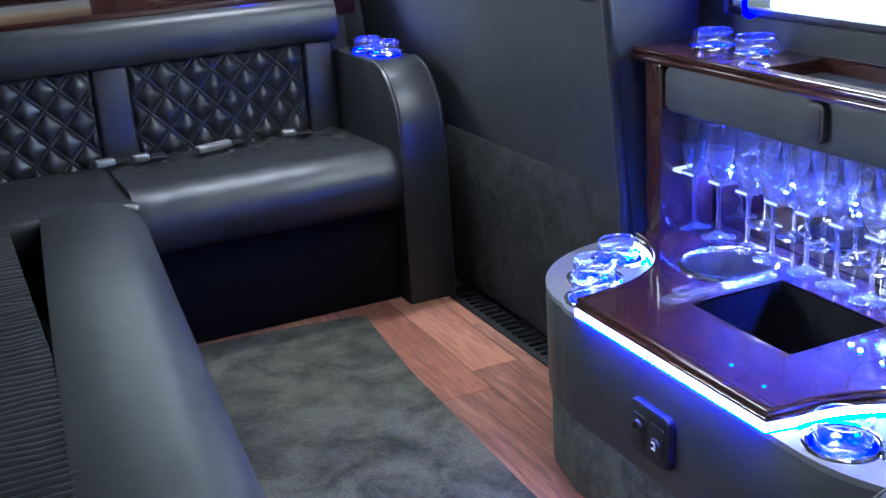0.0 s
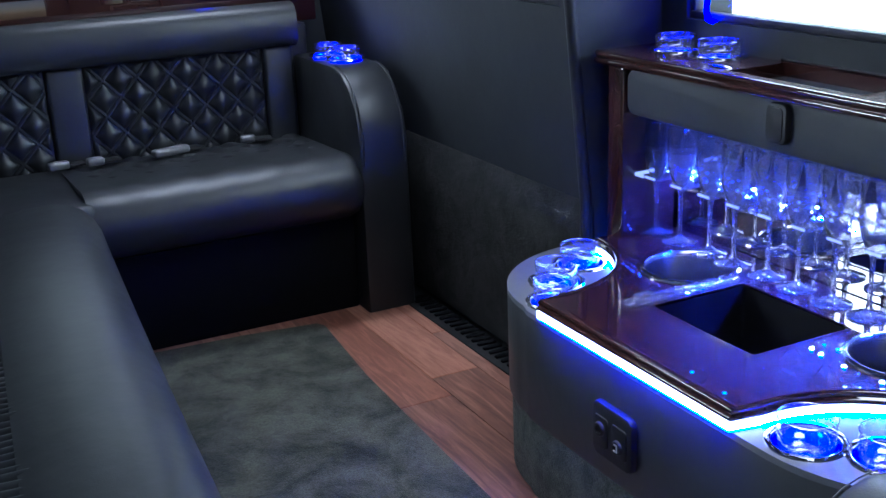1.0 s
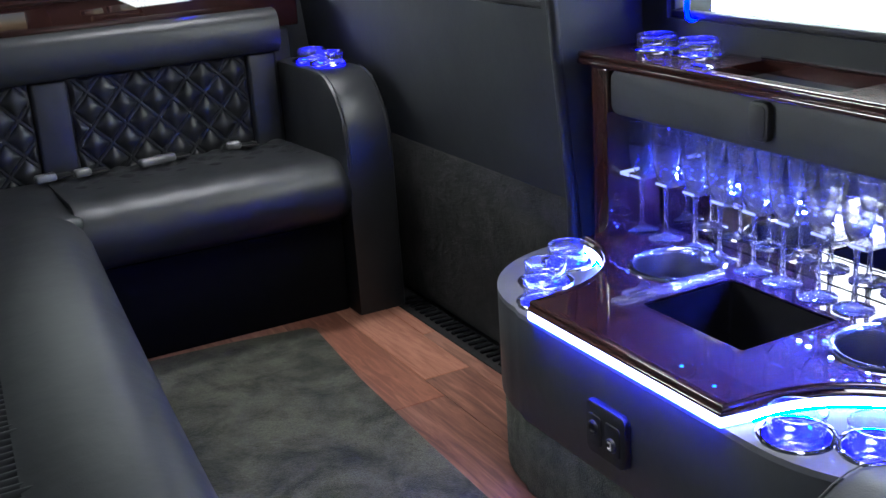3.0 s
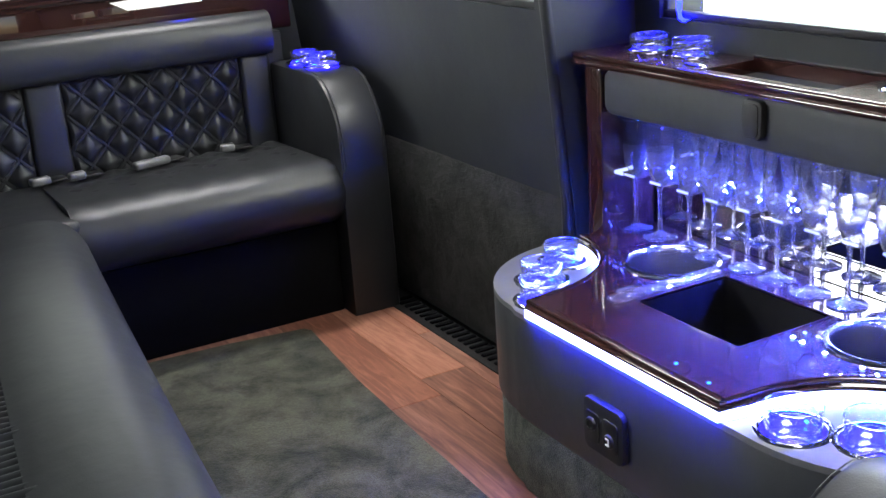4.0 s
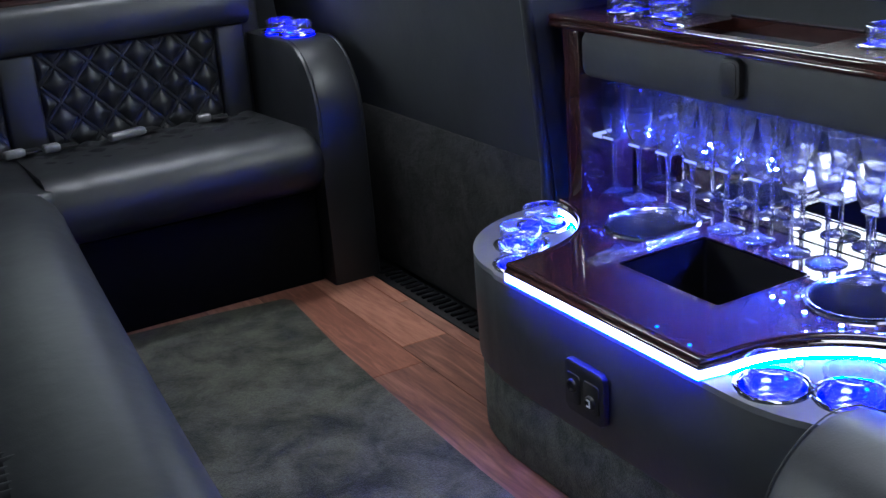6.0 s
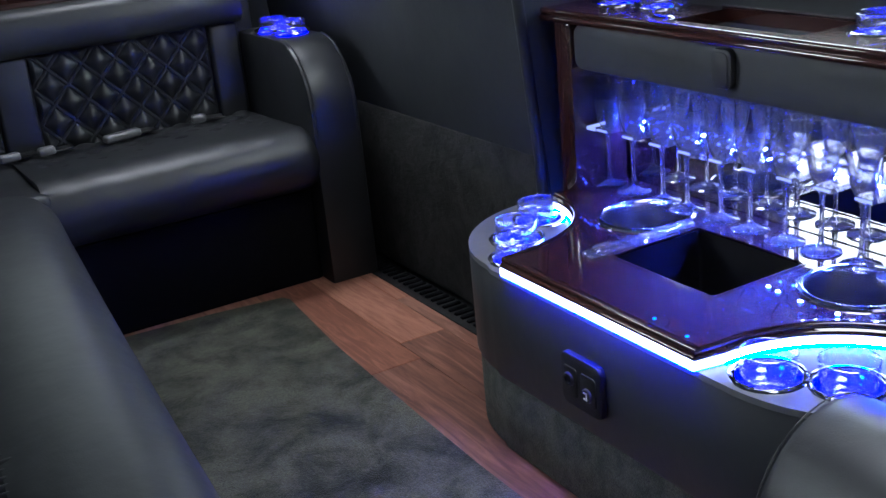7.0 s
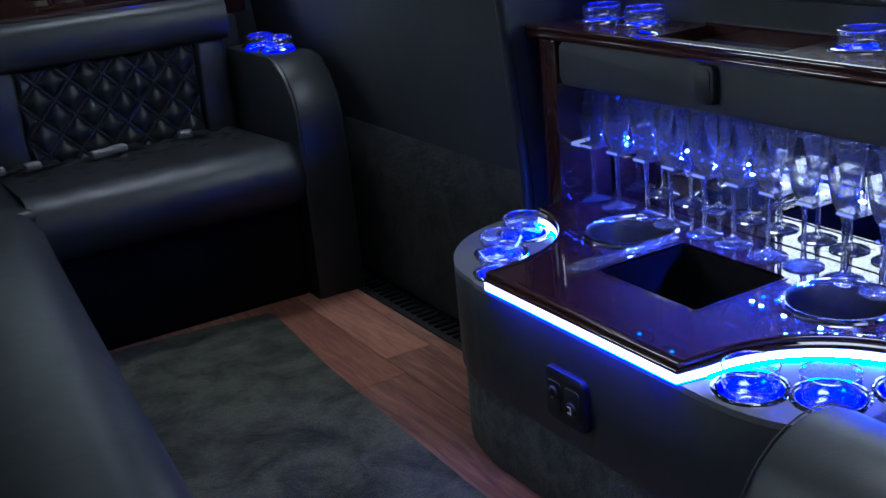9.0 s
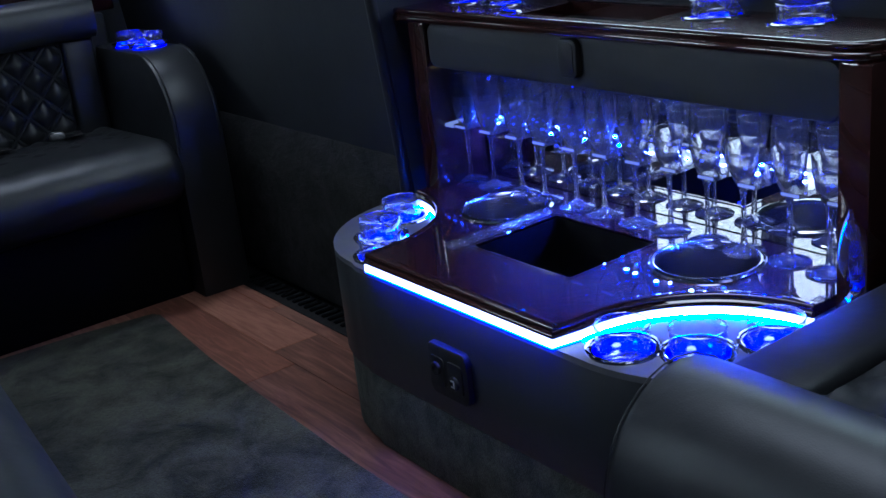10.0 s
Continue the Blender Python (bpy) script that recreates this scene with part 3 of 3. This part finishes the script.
outlet = part("outlet_plate", plate_yz(1.071, 1.347, 1.463, 0.220, 0.324, 0.016, 0.014, 0.005), BLACK, bar, "black socket plate")
part("flap", plate_yz(1.0575, 1.413, 1.452, 0.240, 0.300, 0.008, 0.003, 0.0015), BLACK, outlet)
part("flap", plate_yz(1.0575, 1.359, 1.402, 0.240, 0.300, 0.008, 0.003, 0.0015), BLACK, outlet)
for y, z in ((1.433, 0.276), (1.381, 0.262)):
    bm = lathe([(0, 0.001), (0.007, 0.001), (0.0085, 0.005), (0.0115, 0.005), (0.0135, 0.003), (0.014, 0.0), (0.010, 0.0)], 20)
    bmesh.ops.rotate(bm, verts=bm.verts, matrix=Matrix.Rotation(radians(-90), 3, "Y"))
    bmesh.ops.translate(bm, verts=bm.verts, vec=(1.0545, y, z))
    part("socket", bm, BLACK, outlet)
for y0, y1, z0, z1 in ((1.376, 1.379, 0.255, 0.270), (1.379, 1.386, 0.267, 0.270), (1.379, 1.386, 0.255, 0.258)):
    part("mark", box((1.0487, y0, z0), (1.0494, y1, z1)), WHITE_MARK, outlet)

# back unit: posts, padded header, mirror, shelf for glasses, upper ledge
ZL = 0.842
for y in (1.873, 0.802):
    part("post", box((1.417, y, ZC - 0.03), (1.560, y + 0.054, ZL - 0.028), 0.004), MAHOGANY, bar, "polished mahogany side post")
part("mirror", box((1.566, 0.80, ZC - 0.02), (1.572, 1.925, ZL - 0.03)), MIRROR, bar, "mirror behind the glasses")
part("header", plate_yz(1.452, 0.858, 1.871, 0.718, ZL - 0.029, 0.022, 0.028, 0.007), TRIM_VINYL, bar, "padded charcoal header")
# Glowing dots on the mirror stand in for reflected blue lights.
for i in range(9):
    part("mirror_dot", lathe([(0, 0.0012), (0.0015, 0.001), (0.0022, 0), (0, 0)], 8), MIRROR_DOT, bar, "tiny glowing dot in place of a reflection").matrix_basis = pose(1.5655, 1.85 - 0.095 * i + 0.03 * math.sin(i * 5.1), 0.585 + 0.095 * math.sin(i * 2.4 + 1), 0, -90, 0)
# Sheet added to keep the header's back dark in the mirror.
part("header_dark_sheet", box((1.4525, 0.885, 0.724), (1.456, 1.872, ZL - 0.03)), NEAR_BLACK, bar)
latch = part("latch", plate_yz(1.4245, 1.395, 1.445, 0.738, 0.810, 0.014, 0.014, 0.004), BLACK, bar, "black push latch")
part("latch_button", plate_yz(1.411, 1.402, 1.438, 0.744, 0.804, 0.010, 0.0025, 0.0015), BLACK, latch)
part("back_panel", box((1.573, 0.79, ZC - 0.03), (1.60, 1.98, ZL - 0.03)), TRIM_VINYL, bar)

FLUTES = [(1.502, 1.864 - 0.0857 * i) for i in range(12)]
comb = [(1.556, 0.862), (1.556, 1.868), (1.453, 1.868)]
slot = 0.026
for x, y in FLUTES:
    if y + slot < 1.868:
        comb += [(1.453, y + slot)]
    comb += [(1.49, y + slot)] if y + slot < 1.868 else []
    comb += arc(1.502, y, slot, 90, -90, 10) if y + slot < 1.868 else [(1.528, y)] + arc(1.502, y, slot, -30, -90, 4)
    comb += [(1.453, y - slot)]
comb[2:3] = [] if comb[3][1] < 1.868 and comb[3][0] > 1.5 else [comb[2]]
comb += [(1.453, 0.862)]
part("glass_rack", pierced(comb, [], 0.578, 0.588), RACK_ACRYLIC, bar, "clear acrylic glass rack")
# Rack edges are given their own glow, also in the gaps between flutes.
part("rack_edge", box((1.4485, 1.842, 0.5795), (1.4525, 1.8715, 0.587), 0.001, 1), RACK_EDGE, bar, "glowing rack edge")
part("rack_edge", box((1.453, 1.8685, 0.5795), (1.50, 1.8715, 0.587), 0.001, 1), RACK_EDGE, bar, "glowing rack edge")
for i in range(22):
    y = 1.842 - 0.0445 * i + 0.009 * math.sin(i * 2.7)
    x = 1.547 - 0.005 * (i * 7 % 3)
    part("rack_light", box((x, y - 0.003, 0.5735), (x + 0.005, y + 0.003, 0.5755)), LED_SOFT, bar, "tiny glowing dot in place of a reflection under the rack")
gaps = [1.864 - 0.0857 * i - slot for i in range(12)]
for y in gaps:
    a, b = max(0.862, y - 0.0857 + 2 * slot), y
    part("rack_edge", box((1.4495, a, 0.5815), (1.4525, b, 0.586), 0.001, 1), RACK_EDGE, bar, "glowing rack edge")

LEDGE_CUPS = [(1.540, 1.858), (1.550, 1.733), (1.548, 1.187), (1.543, 1.005)]
ledge_line = [(1.598, 0.80), (1.598, 1.965), (1.412, 1.962)] + [(1.412, 1.9), (1.412, 1.3), (1.412, 0.875)] + arc(1.472, 0.860, 0.06, 180, 270, 16) + [(1.53, 0.80)]
tray_hole = [(1.446, 1.27), (1.585, 1.27), (1.585, 1.585), (1.446, 1.585)]
part("upper_ledge", pierced(ledge_line, [circle(x, y, 0.049) for x, y in LEDGE_CUPS] + [tray_hole], ZL - 0.026, ZL), MAHOGANY, bar, "polished mahogany upper ledge")
part("ledge_moulding", sweep([(-0.010, ZL - 0.027)] + arc(-0.001, ZL - 0.0195, 0.0075, -80, 75, 9) + arc(-0.002, ZL - 0.0045, 0.006, -50, 95, 9) + [(-0.010, ZL + 0.001)], [(x, y, 0) for x, y in ledge_line[2:]]), MAHOGANY, bar, "polished mahogany ledge moulding")
part("ledge_tray", box((1.44, 1.265, ZL - 0.04), (1.59, 1.590, ZL - 0.0262)), TRIM_VINYL, bar, "recessed tray")
part("ledge_tray_rail", tube([(1.592, 1.28, ZL + 0.004), (1.592, 1.6, ZL + 0.004)], 0.004, 8), CHROME, bar)
# Chrome oval put where a bright highlight lies on the ledge.
oval = part("ledge_highlight", lathe([(0, 0.004), (0.010, 0.0038), (0.016, 0.0028), (0.020, 0.0)], 24), CHROME, bar, "chrome oval in place of a ledge highlight")
oval.matrix_basis = pose(1.462, 1.628, ZL) @ Matrix.Diagonal((0.75, 1.5, 1.0, 1.0))
for x, y in LEDGE_CUPS:
    holder = cup(bar, x, y, ZL, 0.027)
    part("housing", lathe([(0.0505, -0.027), (0.0515, -0.030), (0.0490, -0.036), (0.0, -0.036)], 28, at=(x, y, ZL)), BLACK, holder)
    part("cup_light", lathe([(0.0, -0.0385), (0.004, -0.038), (0.005, -0.0362), (0, -0.0362)], 12, at=(x - 0.02, y, ZL)), LED_DOT, holder, "cyan-blue light")

# ---- glasses ----


def make_flute():
    g = thing("champagne_flute", "tall clear champagne flute standing on the bar", "champagne flute", "flutes on the bar")
    part("foot", lathe([(0, 0.0), (0.036, 0.0), (0.0372, 0.0015), (0.034, 0.003), (0.028, 0.0036), (0.022, 0.0062), (0.014, 0.0085), (0.0062, 0.016), (0, 0.0165)], 32), FOOT_GLASS, g, smooth=60)
    part("stem", lathe([(0, 0.0165), (0.0060, 0.0165), (0.0046, 0.035), (0.0044, 0.07), (0.0050, 0.100), (0.0088, 0.1155), (0, 0.117)], 18), STEM_GLASS, g, smooth=70)
    upper = [(0.0298, 0.193), (0.0302, 0.2), (0.0298, 0.222), (0.0286, 0.2435), (0.0280, 0.245), (0.0274, 0.2435), (0.0286, 0.222), (0.0290, 0.2), (0.0286, 0.193), (0.0298, 0.193)]
    part("bowl", lathe(upper, 32), THIN_GLASS, g, smooth=60)
    lower = [(0, 0.1172), (0.0090, 0.1158), (0.0165, 0.128), (0.0232, 0.146), (0.0275, 0.169), (0.0298, 0.1925), (0.0286, 0.1925), (0.0262, 0.169), (0.0215, 0.146), (0.0140, 0.1315), (0.006, 0.122), (0, 0.121)]
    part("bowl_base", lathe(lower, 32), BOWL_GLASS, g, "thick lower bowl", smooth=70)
    part("rim", lathe([(0.0280 + 0.0011 * math.cos(a), 0.2445 + 0.0011 * math.sin(a)) for a in [0, 1.26, 2.51, 3.77, 5.03, 6.2832]], 32), RIM_GLASS, g, smooth=80)
    return g


def make_tumbler():
    g = thing("rocks_glass", "short clear rocks glass lit blue in a cup holder", "rocks glass", "rocks glasses in cup holders")
    part("base", lathe([(0, 0.0), (0.034, 0.0), (0.0378, 0.0015), (0.0394, 0.005), (0.0394, 0.0122), (0.036, 0.0128), (0.024, 0.0108), (0, 0.0098)], 36), TUMBLER_BASE, g, smooth=60)
    part("wall", lathe([(0.0392, 0.0125), (0.0405, 0.014), (0.0425, 0.05), (0.0438, 0.088), (0.0432, 0.0895), (0.0425, 0.088), (0.0411, 0.05), (0.0392, 0.0125)], 36), TUMBLER_GLASS, g, smooth=50)
    part("rim", lathe([(0.0432 + 0.0012 * math.cos(a), 0.0892 + 0.0012 * math.sin(a)) for a in [0, 1.26, 2.51, 3.77, 5.03, 6.2832]], 36), RIM_GLASS, g, smooth=80)
    return g


flute = make_flute()
flute.scale = (1.0, 1.0, 1.03)
flute.location = (*FLUTES[0], ZC + 0.0005)
for i, (x, y) in enumerate(FLUTES[1:]):
    copy_thing(flute, pose(x + 0.003 * math.sin(i * 2.3), y + 0.003 * math.cos(i * 3.1), ZC + 0.0005, 0, 0, 40 * i))
tumbler = make_tumbler()
tumbler.location = (*CUPS[0], ZT - 0.0475)
for x, y in CUPS[1:]:
    copy_thing(tumbler, pose(x, y, ZT - 0.0475, 0, 0, 17))
SHORT = Matrix.Diagonal((1.0, 1.0, 0.62, 1.0))
for x, y in LEDGE_CUPS:
    copy_thing(tumbler, pose(x, y, ZL - 0.0245, 0, 0, 50) @ SHORT)

# ---- sofa across the rear ----
sofa = thing("rear_sofa", "black leather sofa with diamond-quilted back across the rear", "sofa")
YB = 3.28


def seat_front(x0, x1, y, r, back, low, top):
    """A padded seat front along x whose far end is rounded over."""
    sec, mid = roll_section(r, back, low, top), (low + top) / 2
    rings = [[(x0 + (x1 - 0.05 - x0) * i / 20, y - a, h + 0.0025 * math.sin(i * 1.9) * (h > mid)) for a, h in sec] for i in range(21)]
    for i in range(1, 8):
        t = radians(90 * i / 7)
        k = 0.06 * (1 - math.cos(t))
        rings.append([(x1 - 0.05 + 0.05 * math.sin(t), y - (a - k * max(0.0, 1 + a / r)), h - k * (h - mid) / (top - mid)) for a, h in sec])
    return loft(rings)


part("seat_cushion", seat_front(0.45, 1.222, 2.79, 0.10, 0.47, 0.285, 0.475), LEATHER, sofa, "smooth black leather seat cushion")
# Near-black front stands in for the shade under the seat.
part("seat_base", box((0.40, 2.878, 0.0), (1.199, 3.30, 0.30), 0.01), NEAR_BLACK, sofa)
bq = quilt(0.72, 0.29, 0.098, 0.105, 0.012, 0.008)
bmesh.ops.rotate(bq, verts=bq.verts, matrix=Matrix.Rotation(radians(-90), 3, "X"))
bqo = part("quilted_seat", bq, LEATHER, sofa, "diamond-quilted seat pad")
bqo.location = (0.465, 2.985, 0.456)
part("back_core", box((-0.42, YB + 0.02, 0.30), (1.25, 3.48, 0.80), 0.01), LEATHER, sofa)
q = part("quilted_panel", quilt(0.53, 0.31, 0.098, 0.105, 0.017, 0.0032), LEATHER, sofa, "diamond-quilted black leather")
q.location = (0.56, YB, 0.43)
q = part("quilted_panel", quilt(0.53, 0.31, 0.098, 0.105, 0.017, 0.0032), LEATHER, sofa, "diamond-quilted black leather")
q.location = (-0.08, YB, 0.43)
part("back_border", box((1.092, YB - 0.018, 0.42), (1.188, YB + 0.03, 0.742), 0.012, 3), LEATHER, sofa)
part("back_border", box((0.452, YB - 0.014, 0.42), (0.558, YB + 0.03, 0.742), 0.012, 3), LEATHER, sofa)


def head_roll(x0, x1):
    sec = []
    for i in range(16):
        a = 2 * math.pi * i / 16
        c, s = math.cos(a), math.sin(a)
        sec.append((0.055 * abs(c) ** 0.7 * (1 if c > 0 else -1), 0.806 + 0.067 * abs(s) ** 0.7 * (1 if s > 0 else -1)))
    return sweep([(a + 0.02, h) for a, h in sec], [(x0, YB, 0), (x0 + 0.01, YB, 0), (x1 - 0.01, YB, 0), (x1, YB, 0)])


part("headrest_roll", head_roll(-0.40, 1.188), LEATHER, sofa, "padded leather headrest roll")
arm_sec = [(2.808, 0.0), (2.808, 0.44)] + [(2.808 + 0.17 - 0.17 * math.cos(radians(a)), 0.50 + 0.206 * math.sin(radians(a))) for a in range(0, 91, 9)] + [(3.30, 0.704), (3.30, 0.0)]


def arm_mesh():
    bm = bmesh.new()
    n = len(arm_sec)
    cy = sum(p[0] for p in arm_sec) / n
    rows = []
    for x, k in ((1.200, 0.010), (1.203, 0.003), (1.212, 0.0), (1.335, 0.0), (1.345, 0.003), (1.350, 0.012)):
        rows.append([(x, y + k * (1 if y < cy else -1) * (1 if z > 0.01 else 0.5), max(0, z - k * (z > 0.6))) for y, z in arm_sec])
    return loft(rows, bm=bm)


part("armrest", arm_mesh(), LEATHER, sofa, "rounded black leather armrest")
for s in (1.2115, 1.336):
    part("piping", tube([(s, y - 0.0015, z + 0.0015) for y, z in arm_sec[1:-2]], 0.003, 6), LEATHER, sofa)
for x, y in ((1.262, 3.155), (1.274, 3.05)):
    cup(sofa, x, y, 0.713, 0.005)
    copy_thing(tumbler, pose(x, y, 0.7106, 0, 0, 10) @ Matrix.Diagonal((1.0, 1.0, 0.4, 1.0)))
rear_shelf = thing("rear_shelf", "dark polished mahogany shelf behind the sofa headrest", "shelf")
part("shelf_board", box((-0.44, 3.335, 0.80), (1.30, 3.498, 0.962), 0.006, 2), MAHOGANY, rear_shelf)
part("shelf_edge", sweep([(-0.01, 0.945), (0.004, 0.945), (0.008, 0.953), (0.004, 0.961), (0.007, 0.969), (0.0, 0.976), (-0.01, 0.976)], [(-0.44, 3.334, 0), (1.30, 3.334, 0)]), MAHOGANY, rear_shelf)

part("shelf_light", box((0.93, 3.318, 0.930), (0.97, 3.324, 0.936), 0.001), LED_RING, rear_shelf, "small blue light bar")

# seat belt buckles lying along the back of the seat
for k, (x, y, turn, ln) in enumerate(((0.445, 3.20, 10, 0.06), (0.545, 3.19, 4, 0.05), (0.76, 3.185, 14, 0.115), (1.0, 3.205, -14, 0.045))):
    b = thing("seat_belt_buckle", "grey plastic seat belt buckle on the black seat", "buckle", "buckles on the sofa", (x, y, 0.470))
    b.rotation_euler = (0, 0, radians(turn))
    part("buckle_body", box((-ln / 2, -0.016, 0), (ln / 2, 0.016, 0.024), 0.009, 3), BUCKLE, b)
    part("belt", box((ln / 2 - 0.004, -0.011, 0.004), (ln / 2 + 0.05, 0.04, 0.009), 0.002), BLACK, b)

# ---- long side sofa ----
side = thing("side_sofa", "long black leather sofa along the van side", "sofa")
nose = [(0.290 + 0.19 * ((y + 0.4) / 3.2) ** 1.5, y, 0) for y in [-0.4 + 0.08 * i for i in range(41)]]
part("seat_roll", sweep(roll_section(0.115, 0.262, 0.24, 0.475), nose), LEATHER, side, "rolled black leather seat front")
sq = part("pleated_seat", pleats(3.2, 0.46, 0.022, 0.012), LEATHER, side, "gathered black leather seat")
sq.location = (-0.32, -0.4, 0.448)
part("seat_base", box((-0.42, -0.4, 0.0), (0.20, 2.8, 0.26)), BLACK, side)
part("backrest", box((-0.44, -0.4, 0.45), (-0.32, 3.2, 0.85), 0.03, 3), LEATHER, side)
part("corner_seat", box((-0.42, 2.80, 0.30), (0.47, 3.28, 0.457), 0.02, 3), LEATHER, side)

# ---- seat beside the bar ----
near = thing("side_bench", "black leather bench beside the bar cabinet", "bench")
near_sec = [(-0.30, 0.22), (-0.10, 0.22)] + [(-0.135 + 0.135 * math.cos(radians(a)), 0.395 + 0.152 * math.sin(radians(a))) for a in range(-90, 100, 10)] + [(-0.17, 0.540), (-0.205, 0.522), (-0.235, 0.496), (-0.30, 0.47)]
rows = [[(0.822 - a * 0.97 + 0.012, 0.765, 0.40 + (h - 0.40) * 0.96) for a, h in near_sec], [(0.822 - a * 0.99 + 0.004, 0.762, 0.40 + (h - 0.40) * 0.985) for a, h in near_sec]]
for i in range(12):
    rows.append([(0.822 - a, 0.752 - 0.14 * i, h) for a, h in near_sec])
part("seat_roll", loft(rows), LEATHER, near, "rolled black leather seat front")
pipe = [(0.822 - a, 0.7635, h + 0.001) for a, h in near_sec[2:-1]]
part("piping", tube(pipe, 0.0012, 6), LEATHER, near)
part("seat_border", box((1.0, 0.648, 0.36), (1.52, 0.768, 0.503), 0.014, 3), LEATHER, near)
nq = quilt(1.5, 0.46, 0.10, 0.10, 0.014, 0.012)
bmesh.ops.rotate(nq, verts=nq.verts, matrix=Matrix.Rotation(radians(-90), 3, "X"))
bmesh.ops.rotate(nq, verts=nq.verts, matrix=Matrix.Rotation(radians(-90), 3, "Z"))
nqo = part("quilted_seat", nq, LEATHER, near, "diamond-quilted seat")
nqo.location = (1.05, 0.645, 0.482)
part("seat_base", box((0.93, -0.9, 0.0), (1.58, 0.74, 0.38)), BLACK, near)

# ---- floor planks ----
planks = thing("plank_floor", "", "")
tagged(planks, "reddish wood-look plank floor beside the carpet", "floor", kind="structure")
SEAMS = [-0.483 + 0.133 * i for i in range(12)] + [1.150, 1.283, 1.325]
JOINTS = {10: [0.5, 1.7, 2.6, 3.49], 11: [0.3, 1.25, 2.197, 3.12, 3.49], 12: [0.4, 1.38, 2.307, 3.2, 3.49], 13: [0.2, 1.6, 2.572, 3.49]}
WORN = {(11, 1.25), (12, 1.38), (13, 1.6), (11, 3.12)}
for i in range(14):
    cuts = JOINTS.get(i, [2.1 + 0.13 * (i * 5 % 7), 3.05 + 0.06 * (i * 3 % 5), 3.49])
    for a, b in zip(cuts, cuts[1:]):
        lo, hi = SEAMS[i] + 0.0006, SEAMS[i + 1] - 0.0006
        p = part("plank", box(((lo - hi) / 2, (a - b) / 2 + 0.0006, -0.006), ((hi - lo) / 2, (b - a) / 2 - 0.0006, 0.002), 0.0012, 1), PLANK_DARK if (i, a) in WORN else PLANK, planks)
        p.location = ((lo + hi) / 2, (a + b) / 2, 0)
